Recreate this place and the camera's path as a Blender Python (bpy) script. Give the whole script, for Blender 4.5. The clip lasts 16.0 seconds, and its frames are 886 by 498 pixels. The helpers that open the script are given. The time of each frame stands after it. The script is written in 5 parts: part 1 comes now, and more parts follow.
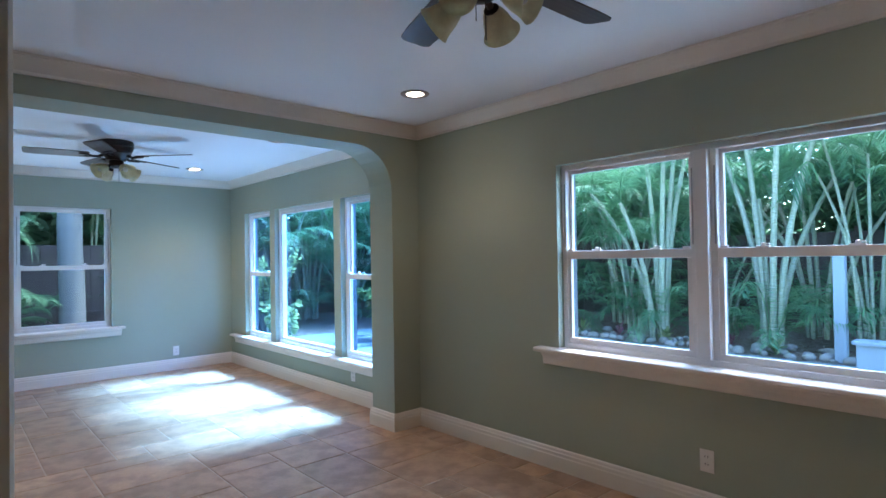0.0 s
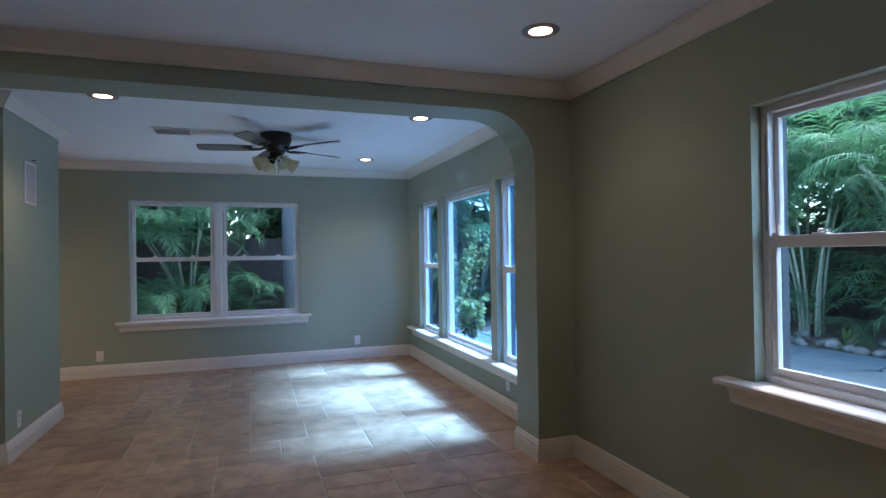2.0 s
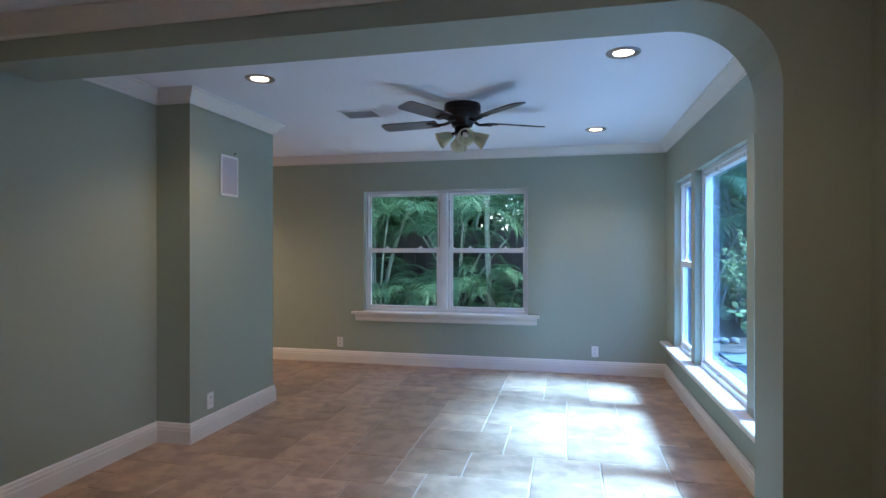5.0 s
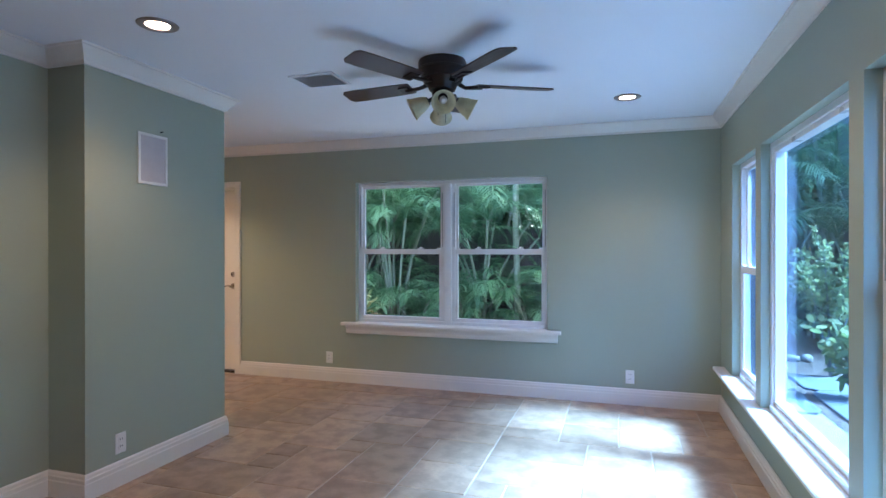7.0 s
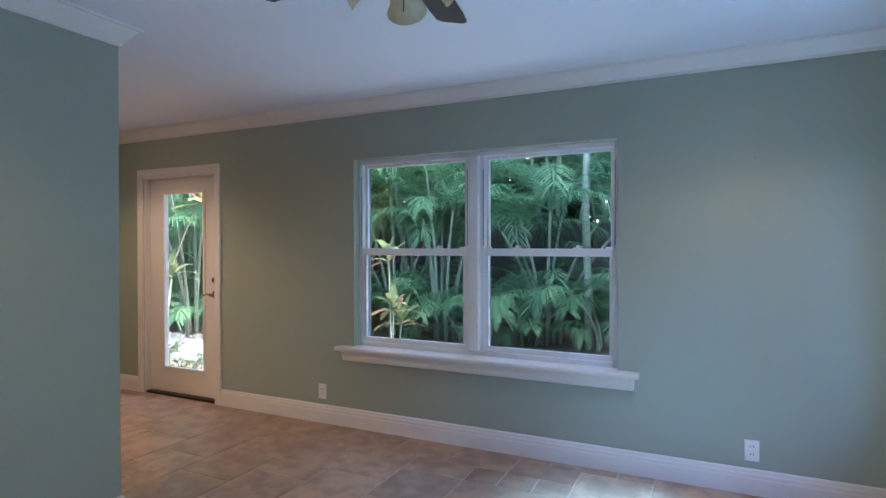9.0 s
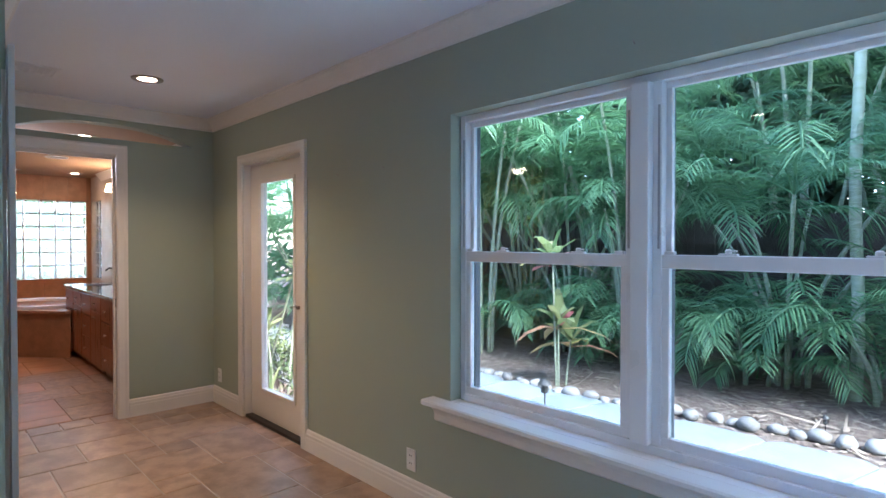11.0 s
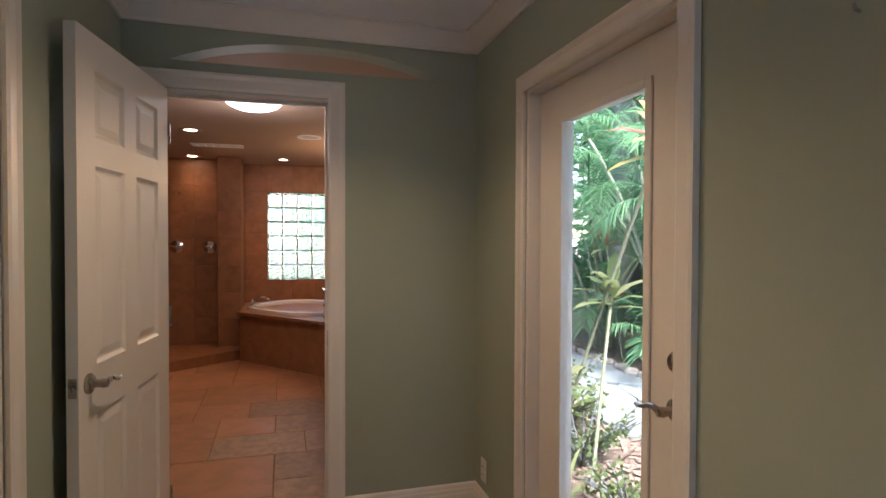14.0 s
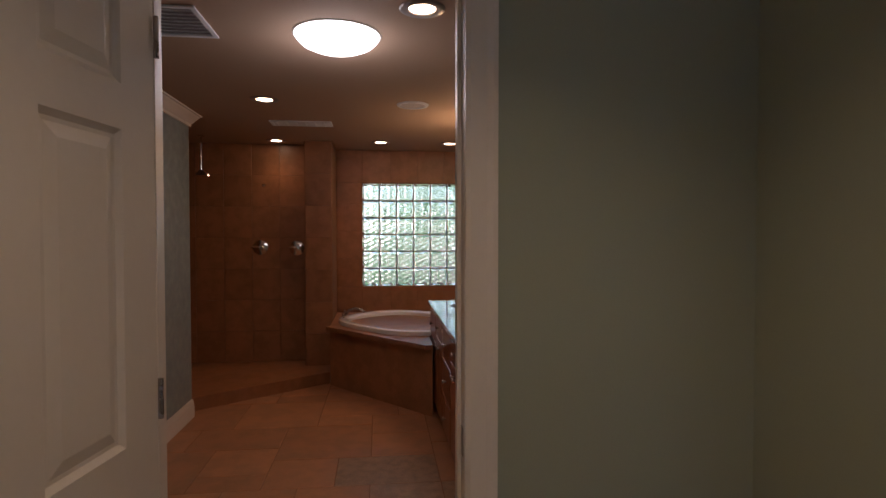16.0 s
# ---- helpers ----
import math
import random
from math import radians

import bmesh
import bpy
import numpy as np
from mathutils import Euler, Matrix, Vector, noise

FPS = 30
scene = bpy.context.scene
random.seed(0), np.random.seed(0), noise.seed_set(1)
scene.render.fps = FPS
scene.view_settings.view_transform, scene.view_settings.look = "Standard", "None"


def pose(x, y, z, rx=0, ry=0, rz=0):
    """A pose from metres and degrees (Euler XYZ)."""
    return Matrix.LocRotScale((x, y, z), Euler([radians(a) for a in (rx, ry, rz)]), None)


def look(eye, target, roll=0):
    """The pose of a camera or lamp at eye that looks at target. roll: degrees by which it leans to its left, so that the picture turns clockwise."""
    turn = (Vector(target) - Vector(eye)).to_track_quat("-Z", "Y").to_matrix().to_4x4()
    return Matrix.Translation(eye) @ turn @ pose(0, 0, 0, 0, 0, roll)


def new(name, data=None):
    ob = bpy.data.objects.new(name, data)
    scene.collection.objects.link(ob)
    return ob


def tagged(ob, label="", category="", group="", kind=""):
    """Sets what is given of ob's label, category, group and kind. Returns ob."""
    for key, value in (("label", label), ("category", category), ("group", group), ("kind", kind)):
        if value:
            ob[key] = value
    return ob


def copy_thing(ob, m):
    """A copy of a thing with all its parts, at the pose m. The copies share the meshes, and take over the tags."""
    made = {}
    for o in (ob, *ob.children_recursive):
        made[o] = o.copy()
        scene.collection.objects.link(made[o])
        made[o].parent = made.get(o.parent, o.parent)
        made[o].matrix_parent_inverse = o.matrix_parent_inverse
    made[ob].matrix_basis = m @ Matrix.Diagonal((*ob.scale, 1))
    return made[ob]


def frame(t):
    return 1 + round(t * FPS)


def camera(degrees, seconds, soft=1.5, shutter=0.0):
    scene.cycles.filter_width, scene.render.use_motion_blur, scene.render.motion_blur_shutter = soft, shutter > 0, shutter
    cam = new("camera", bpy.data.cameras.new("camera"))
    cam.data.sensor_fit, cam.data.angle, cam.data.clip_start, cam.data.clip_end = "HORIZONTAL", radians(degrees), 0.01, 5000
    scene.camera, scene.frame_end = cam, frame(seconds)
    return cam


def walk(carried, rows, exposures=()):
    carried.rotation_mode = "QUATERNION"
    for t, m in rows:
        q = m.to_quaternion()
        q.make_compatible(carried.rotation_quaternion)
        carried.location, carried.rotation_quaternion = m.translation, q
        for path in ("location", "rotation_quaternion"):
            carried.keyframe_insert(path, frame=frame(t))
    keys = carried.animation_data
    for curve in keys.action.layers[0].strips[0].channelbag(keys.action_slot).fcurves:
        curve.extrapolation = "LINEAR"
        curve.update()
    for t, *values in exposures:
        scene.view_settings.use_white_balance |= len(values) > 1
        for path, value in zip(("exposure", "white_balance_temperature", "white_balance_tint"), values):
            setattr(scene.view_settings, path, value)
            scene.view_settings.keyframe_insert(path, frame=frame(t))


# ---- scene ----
cam = camera(77.1, 16.0, soft=1.5)
PATH = [
    (0, (0.496, 0.44, 1.37), (1.836, 1.924, 1.401), -0.9),
    (0.5, (0.74, 0.558, 1.37), (1.977, 2.129, 1.394), -1.0),
    (1, (0.969, 0.65, 1.353), (2.023, 2.35, 1.375), -0.9),
    (1.5, (1.18, 0.735, 1.347), (2.03, 2.546, 1.368), -0.9),
    (2, (1.426, 0.8, 1.343), (2.078, 2.691, 1.36), -0.8),
    (2.5, (1.635, 0.885, 1.33), (2.115, 2.826, 1.344), -0.7),
    (3, (1.816, 1.01, 1.333), (2.107, 2.989, 1.341), -0.6),
    (3.5, (2.008, 1.16, 1.32), (2.095, 3.158, 1.328), -0.4),
    (4, (2.182, 1.378, 1.339), (2.075, 3.375, 1.34), -0.2),
    (4.5, (2.318, 1.593, 1.339), (2.038, 3.574, 1.339), -0.1),
    (5, (2.424, 1.837, 1.345), (1.988, 3.789, 1.343), 0.0),
    (7.3, (2.622, 3.142, 1.358), (1.988, 5.039, 1.351), 0.1),
    (7.5, (2.618, 3.296, 1.358), (1.958, 5.184, 1.349), 0.2),
    (7.8, (2.605, 3.519, 1.358), (1.926, 5.4, 1.351), 0.2),
    (8, (2.593, 3.687, 1.358), (1.882, 5.556, 1.35), 0.2),
    (8.2, (2.575, 3.846, 1.358), (1.849, 5.709, 1.35), 0.1),
    (10.5, (2.231, 5.776, 1.399), (0.914, 7.28, 1.371), 0.0),
    (11, (2.036, 6.103, 1.394), (0.587, 7.481, 1.367), -0.0),
    (11.5, (1.765, 6.38, 1.407), (0.18, 7.599, 1.374), -0.0),
    (12, (1.437, 6.616, 1.405), (-0.27, 7.658, 1.372), 0.1),
    (12.5, (1.054, 6.8, 1.416), (-0.743, 7.677, 1.379), 0.1),
    (13, (0.657, 6.922, 1.416), (-1.198, 7.669, 1.38), 0.3),
    (13.5, (0.256, 7.008, 1.41), (-1.636, 7.653, 1.371), 0.3),
    (14, (-0.155, 7.034, 1.403), (-2.076, 7.59, 1.364), 0.2),
    (14.5, (-0.552, 7.062, 1.416), (-2.498, 7.52, 1.37), 0.1),
    (15, (-0.902, 7.068, 1.411), (-2.867, 7.44, 1.368), 0.5),
    (15.5, (-1.235, 7.06, 1.418), (-3.212, 7.359, 1.373), 0.4),
    (16, (-1.549, 7.046, 1.423), (-3.535, 7.27, 1.371), -0.0),
]
EXPOSURE = [(0.0, 4.2, 6100, 19.5), (1.0, 3.9, 6200, 20.5), (1.5, 3.6, 6250, 21.5), (2.5, 3.0, 6400, 22.5), (3.5, 2.92, 6400, 23.5), (5.0, 3.7, 6450, 24.5), (7.5, 3.9, 6500, 25.5), (8.2, 3.8, 6500, 25.5), (10.5, 3.72, 6250, 24.5), (11.5, 3.85, 6200, 24.5), (12.5, 3.35, 6550, 23.5), (13.5, 3.25, 6900, 23.5), (14.5, 3.4, 6800, 24.5), (15.0, 3.09, 6800, 25.5), (16.0, 2.35, 7000, 28.5)]
walk(cam, [(t, look(eye, target, roll)) for t, eye, target, roll in PATH], EXPOSURE)

# ---- world, sun ----
world = bpy.data.worlds.new("sky")
scene.world = world
world.use_nodes = True
wn = world.node_tree
sky = wn.nodes.new("ShaderNodeTexSky")
sky.sky_type, sky.sun_disc = "NISHITA", False
SUN_ELEV, SUN_AZ = 49.0, 96.0   # degrees; azimuth clockwise from north (+y)
sky.sun_elevation, sky.sun_rotation = radians(SUN_ELEV), radians(SUN_AZ)
wn.nodes["Background"].inputs[1].default_value = 0.15
wn.links.new(sky.outputs[0], wn.nodes["Background"].inputs[0])
sun = new("sun", bpy.data.lights.new("sun", "SUN"))
sun.data.energy, sun.data.angle, sun.data.color = 4.3, radians(18), (1.0, 0.97, 0.93)
sun_dir = Vector((math.sin(radians(SUN_AZ)) * math.cos(radians(SUN_ELEV)), math.cos(radians(SUN_AZ)) * math.cos(radians(SUN_ELEV)), math.sin(radians(SUN_ELEV))))
sun.matrix_world = look((20, 0, 30), Vector((20, 0, 30)) - sun_dir)

# ---- materials ----
def nodes_of(name):
    m = bpy.data.materials.new(name)
    m.use_nodes = True
    return m, m.node_tree, m.node_tree.nodes["Principled BSDF"]


def surface(name, color, rough=0.6, metal=0.0, var=0.12, scale=6.0, fine=90.0, bump=0.1, spread=0.0, spec=0.5, alt=None, alt_amount=0.5, stretch=(1, 1, 1), distance=0.002, coat=0.0):
    """Colour with two scales of variation, a roughness that follows the grain, and a fine relief. spread: difference from object to object."""
    m, nt, b = nodes_of(name)
    N, L = nt.nodes.new, nt.links.new
    co = N("ShaderNodeTexCoord")
    mp = N("ShaderNodeMapping")
    mp.inputs["Scale"].default_value = stretch
    L(co.outputs["Object"], mp.inputs[0])
    info = N("ShaderNodeObjectInfo")
    shift = N("ShaderNodeVectorMath")
    shift.operation = "MULTIPLY_ADD"
    shift.inputs[1].default_value = (1, 1, 1)
    off = N("ShaderNodeMath")
    off.operation = "MULTIPLY"
    off.inputs[1].default_value = 37.0
    L(info.outputs["Random"], off.inputs[0])
    L(mp.outputs[0], shift.inputs[0])
    L(off.outputs[0], shift.inputs[2])
    big, small = N("ShaderNodeTexNoise"), N("ShaderNodeTexNoise")
    big.inputs["Scale"].default_value, big.inputs["Detail"].default_value = scale, 4
    small.inputs["Scale"].default_value, small.inputs["Detail"].default_value = fine, 3
    for t in (big, small):
        L(shift.outputs[0], t.inputs["Vector"])
    value = N("ShaderNodeMath")
    value.operation = "MULTIPLY_ADD"
    value.inputs[1].default_value, value.inputs[2].default_value = 2 * var, 1 - var
    L(big.outputs["Fac"], value.inputs[0])
    value2 = N("ShaderNodeMath")
    value2.operation = "MULTIPLY_ADD"
    value2.inputs[1].default_value, value2.inputs[2].default_value = var, -var / 2
    L(small.outputs["Fac"], value2.inputs[0])
    total = N("ShaderNodeMath")
    L(value.outputs[0], total.inputs[0])
    L(value2.outputs[0], total.inputs[1])
    rnd = N("ShaderNodeMath")
    rnd.operation = "MULTIPLY_ADD"
    rnd.inputs[1].default_value, rnd.inputs[2].default_value = spread, 1 - spread / 2
    L(info.outputs["Random"], rnd.inputs[0])
    both = N("ShaderNodeMath")
    both.operation = "MULTIPLY"
    L(total.outputs[0], both.inputs[0])
    L(rnd.outputs[0], both.inputs[1])
    base = N("ShaderNodeMix")
    base.data_type = "RGBA"
    base.inputs["A"].default_value = (*color, 1)
    base.inputs["B"].default_value = (*(alt or color), 1)
    ramp = N("ShaderNodeMapRange")
    ramp.inputs["From Min"].default_value, ramp.inputs["From Max"].default_value = 0.42, 0.62
    ramp.inputs["To Max"].default_value = alt_amount
    patch = N("ShaderNodeTexNoise")
    patch.inputs["Scale"].default_value, patch.inputs["Detail"].default_value = scale * 1.7, 5
    L(shift.outputs[0], patch.inputs["Vector"])
    L(patch.outputs["Fac"], ramp.inputs[0])
    L(ramp.outputs[0], base.inputs["Factor"])
    col = N("ShaderNodeVectorMath")
    col.operation = "SCALE"
    L(base.outputs["Result"], col.inputs[0])
    L(both.outputs[0], col.inputs["Scale"])
    L(col.outputs[0], b.inputs["Base Color"])
    ro = N("ShaderNodeMath")
    ro.operation = "MULTIPLY_ADD"
    ro.inputs[1].default_value, ro.inputs[2].default_value = 0.2, rough - 0.1
    L(big.outputs["Fac"], ro.inputs[0])
    L(ro.outputs[0], b.inputs["Roughness"])
    b.inputs["Metallic"].default_value = metal
    b.inputs["Specular IOR Level"].default_value = spec
    b.inputs["Coat Weight"].default_value = coat
    if bump:
        bp = N("ShaderNodeBump")
        bp.inputs["Strength"].default_value, bp.inputs["Distance"].default_value = bump, distance
        L(small.outputs["Fac"], bp.inputs["Height"])
        L(bp.outputs[0], b.inputs["Normal"])
    return m


def glass_pane(name, tint, gloss=0.06):
    """A thin flat pane: light passes straight through, with a mirror-like sheen by the angle."""
    m, nt, b = nodes_of(name)
    nt.nodes.remove(b)
    N, L = nt.nodes.new, nt.links.new
    t, g, mix, lw = N("ShaderNodeBsdfTransparent"), N("ShaderNodeBsdfGlossy"), N("ShaderNodeMixShader"), N("ShaderNodeLayerWeight")
    t.inputs[0].default_value = (*[c ** 0.5 for c in tint], 1)
    g.inputs["Roughness"].default_value = 0.0
    power, scale = N("ShaderNodeMath"), N("ShaderNodeMath")
    power.operation, scale.operation = "POWER", "MULTIPLY_ADD"
    power.inputs[1].default_value = 4.0
    scale.inputs[1].default_value, scale.inputs[2].default_value = 0.6, gloss / 2
    L(lw.outputs["Facing"], power.inputs[0])
    L(power.outputs[0], scale.inputs[0])
    L(scale.outputs[0], mix.inputs[0])
    L(t.outputs[0], mix.inputs[1])
    L(g.outputs[0], mix.inputs[2])
    L(mix.outputs[0], nt.nodes["Material Output"].inputs[0])
    return m


def glow(name, color, strength):
    m, nt, b = nodes_of(name)
    b.inputs["Base Color"].default_value = (0.8, 0.8, 0.8, 1)
    b.inputs["Emission Color"].default_value = (*color, 1)
    b.inputs["Emission Strength"].default_value = strength
    return m


def leafy(name, color, alt, rough=0.6, through_light=0.58, scale=3.0):
    """Leaf: a waxy upper face with light passing through; hue differs from leaf to leaf."""
    m, nt, b = nodes_of(name)
    N, L = nt.nodes.new, nt.links.new
    geo, info = N("ShaderNodeNewGeometry"), N("ShaderNodeObjectInfo")
    add = N("ShaderNodeMath")
    add.operation = "ADD"
    L(geo.outputs["Random Per Island"], add.inputs[0])
    L(info.outputs["Random"], add.inputs[1])
    fr = N("ShaderNodeMath")
    fr.operation = "FRACT"
    L(add.outputs[0], fr.inputs[0])
    mix = N("ShaderNodeMix")
    mix.data_type = "RGBA"
    mix.inputs["A"].default_value, mix.inputs["B"].default_value = (*color, 1), (*alt, 1)
    L(fr.outputs[0], mix.inputs["Factor"])
    L(mix.outputs["Result"], b.inputs["Base Color"])
    b.inputs["Roughness"].default_value = rough
    tr, ms = N("ShaderNodeBsdfTranslucent"), N("ShaderNodeMixShader")
    L(mix.outputs["Result"], tr.inputs[0])
    ms.inputs[0].default_value = through_light
    L(b.outputs[0], ms.inputs[1])
    L(tr.outputs[0], ms.inputs[2])
    L(ms.outputs[0], nt.nodes["Material Output"].inputs[0])
    return m


SAGE = surface("sage wall paint", (0.34, 0.38, 0.305), 0.55, var=0.05, scale=1.3, fine=160, bump=0.12, spec=0.35, distance=0.001)
GREY_WALL = surface("blue grey faux paint", (0.22, 0.26, 0.27), 0.6, var=0.25, scale=9, fine=120, bump=0.1, alt=(0.3, 0.33, 0.33))
YELLOW = surface("yellow wall paint", (0.52, 0.39, 0.03), 0.6, var=0.05, scale=1.5, fine=150, bump=0.1)
CEIL = surface("ceiling white", (0.78, 0.79, 0.83), 0.8, var=0.04, scale=1.0, fine=140, bump=0.15, spec=0.2)
CEIL_BATH = surface("tan ceiling surface", (0.42, 0.29, 0.21), 0.8, var=0.05, scale=1.0, fine=140, bump=0.15, spec=0.2)
TRIM = surface("white trim paint", (0.74, 0.69, 0.635), 0.35, var=0.05, scale=4, fine=70, bump=0.04)
VINYL = surface("white vinyl", (0.76, 0.75, 0.76), 0.3, var=0.03, scale=4, fine=60, bump=0.02)
PLASTIC = surface("white outlet plastic", (0.75, 0.74, 0.72), 0.3, var=0.03, scale=20, fine=90, bump=0.02)
DARK = surface("black slot", (0.02, 0.02, 0.02), 0.6, var=0.1, bump=0)
GROUT = surface("pale sandy grout", (0.47, 0.39, 0.32), 0.9, var=0.2, scale=9, fine=200, bump=0.4)
TRAV = surface("tumbled travertine", (0.42, 0.275, 0.185), 0.40, var=0.28, scale=4.5, fine=55, bump=0.25, spread=0.36, alt=(0.25, 0.155, 0.105), alt_amount=0.7, distance=0.003)
BATH_TILE = surface("brown travertine wall tile", (0.37, 0.165, 0.08), 0.35, var=0.2, scale=5, fine=60, bump=0.12, spread=0.2, alt=(0.25, 0.115, 0.05), alt_amount=0.6)
BATH_FLOOR = surface("honey travertine floor tile", (0.44, 0.205, 0.105), 0.4, var=0.2, scale=4, fine=60, bump=0.15, spread=0.25, alt=(0.28, 0.15, 0.08), alt_amount=0.5)
PALE_STONE = surface("pale marbled wall stone", (0.52, 0.47, 0.42), 0.4, var=0.18, scale=4, fine=60, bump=0.08, alt=(0.40, 0.34, 0.29), alt_amount=0.6)
BATH_GROUT = surface("brown grout", (0.27, 0.135, 0.07), 0.9, var=0.15, bump=0.3)
ROUGH_TILE = surface("rough weathered travertine", (0.36, 0.225, 0.14), 0.5, var=0.3, scale=10, fine=70, bump=0.6, spread=0.25, alt=(0.20, 0.13, 0.09), alt_amount=0.6, distance=0.006)
BRONZE = surface("dark bronze metal", (0.035, 0.026, 0.024), 0.35, metal=0.6, var=0.2, scale=30, bump=0.05)
BLADE = surface("dark walnut blade", (0.05, 0.03, 0.03), 0.35, var=0.25, scale=6, fine=60, bump=0.08, stretch=(1, 12, 12))
MARBLED = surface("alabaster glass", (0.84, 0.79, 0.60), 0.22, var=0.12, scale=14, fine=60, bump=0.0, alt=(0.45, 0.32, 0.14), alt_amount=0.22)
def glow_through(m, amount):
    """Lets part of the light pass, scattered, as alabaster and milk glass do."""
    nt = m.node_tree
    b = nt.nodes["Principled BSDF"]
    tr, ms = nt.nodes.new("ShaderNodeBsdfTranslucent"), nt.nodes.new("ShaderNodeMixShader")
    nt.links.new(b.inputs["Base Color"].links[0].from_socket, tr.inputs[0])
    ms.inputs[0].default_value = amount
    nt.links.new(b.outputs[0], ms.inputs[1])
    nt.links.new(tr.outputs[0], ms.inputs[2])
    nt.links.new(ms.outputs[0], nt.nodes["Material Output"].inputs[0])


glow_through(MARBLED, 0.55)
NICKEL = surface("satin nickel", (0.38, 0.34, 0.31), 0.28, metal=1.0, var=0.08, scale=30, bump=0.02)
CHROME = surface("chrome", (0.7, 0.68, 0.66), 0.12, metal=1.0, var=0.05, scale=30, bump=0)
PORCELAIN = surface("white acrylic tub", (0.78, 0.76, 0.76), 0.15, var=0.03, bump=0, coat=0.4)
CHERRY = surface("cherry wood", (0.23, 0.075, 0.03), 0.3, var=0.25, scale=3, fine=40, bump=0.06, stretch=(6, 6, 1), coat=0.2)
GRANITE = surface("dark green granite", (0.05, 0.075, 0.07), 0.12, var=0.4, scale=40, fine=180, bump=0, alt=(0.16, 0.2, 0.19), coat=0.5)
GLASS_N = glass_pane("pale green window glass", (0.68, 0.88, 0.93))
GLASS_D = glass_pane("clear door glass", (0.84, 0.92, 0.93))
GLASS_E = glass_pane("blue tinted window glass", (0.19, 0.515, 0.93))
GLASS_1 = glass_pane("pale tinted window glass", (0.62, 0.90, 1.0))
MIRROR = surface("mirror", (0.85, 0.85, 0.85), 0.1, metal=1.0, var=0.0, bump=0)
LAMP_ON = glow("lit lamp", (1.0, 0.80, 0.55), 3.5)
DOME_ON = glow("lit white dome", (0.80, 0.90, 1.0), 0.9)
SCONCE_ON = glow("lit amber shade", (1.0, 0.72, 0.35), 1.2)


# ---- building helpers ----
def box(bm, x0, x1, y0, y1, z0, z1, bevel=0.0):
    r = bmesh.ops.create_cube(bm, size=1.0, matrix=Matrix.Translation(((x0 + x1) / 2, (y0 + y1) / 2, (z0 + z1) / 2)) @ Matrix.Diagonal((abs(x1 - x0), abs(y1 - y0), abs(z1 - z0), 1)))
    if bevel:
        edges = list({e for v in r["verts"] for e in v.link_edges})
        bmesh.ops.bevel(bm, geom=edges, offset=bevel, segments=2, affect="EDGES", profile=0.5)
    return bm


def one_box(*a, bevel=0.0):
    return box(bmesh.new(), *a, bevel=bevel)


def lathe(bm, profile, steps=24, m=Matrix(), cap=True):
    """Turns a profile of (radius, height) about z."""
    rings = [[bm.verts.new(m @ Vector((r * math.cos(2 * math.pi * i / steps), r * math.sin(2 * math.pi * i / steps), z))) for i in range(steps)] for r, z in profile]
    for a, b in zip(rings, rings[1:]):
        for i in range(steps):
            bm.faces.new((a[i], a[(i + 1) % steps], b[(i + 1) % steps], b[i]))
    if cap:
        for ring in (rings[0], rings[-1]):
            try:
                bm.faces.new(ring)
            except ValueError:
                pass
    return bm


def tube(bm, points, radius, steps=8):
    """A round bar along points; radius a number or one for each point."""
    pts = [Vector(p) for p in points]
    rings = []
    side = None
    for i, p in enumerate(pts):
        d = (pts[min(i + 1, len(pts) - 1)] - pts[max(i - 1, 0)]).normalized()
        if side is None:
            side = d.orthogonal().normalized()
        side = (side - d * side.dot(d)).normalized()
        up = d.cross(side)
        r = radius[i] if isinstance(radius, (list, tuple)) else radius
        rings.append([bm.verts.new(p + (side * math.cos(2 * math.pi * k / steps) + up * math.sin(2 * math.pi * k / steps)) * r) for k in range(steps)])
    for a, b in zip(rings, rings[1:]):
        for k in range(steps):
            bm.faces.new((a[k], a[(k + 1) % steps], b[(k + 1) % steps], b[k]))
    bm.faces.new(rings[0][::-1])
    bm.faces.new(rings[-1])
    return bm


def extrude(bm, outline, axis, a, b):
    """A prism: outline of (u, z) points, run from a to b along axis 'x' or 'y'."""
    def at(u, z, w):
        return (w, u, z) if axis == "x" else (u, w, z)
    va = [bm.verts.new(at(u, z, a)) for u, z in outline]
    vb = [bm.verts.new(at(u, z, b)) for u, z in outline]
    n = len(outline)
    bm.faces.new(va)
    bm.faces.new(vb[::-1])
    for i in range(n):
        bm.faces.new((va[i], vb[i], vb[(i + 1) % n], va[(i + 1) % n]))
    return bm


def mesh_of(name, bm, material, smooth=False):
    bmesh.ops.recalc_face_normals(bm, faces=bm.faces[:])
    me = bpy.data.meshes.new(name)
    bm.to_mesh(me)
    bm.free()
    me.materials.append(material)
    if smooth:
        me.polygons.foreach_set("use_smooth", [True] * len(me.polygons))
        me.set_sharp_from_angle(angle=radians(40))
    return me


def part(name, bm, material, parent, label="", smooth=False, m=None):
    ob = new(name, mesh_of(name, bm, material, smooth))
    ob.parent = parent
    if m is not None:
        ob.matrix_basis = m
    return tagged(ob, label)


def thing(name, m, label, category, group="", kind=""):
    ob = new(name)
    ob.empty_display_size = 0.1
    ob.matrix_basis = m
    return tagged(ob, label, category, group, kind)


def solid(name, bm, material, label="", category="", kind="structure", smooth=False, group=""):
    return tagged(new(name, mesh_of(name, bm, material, smooth)), label, category, group, kind)


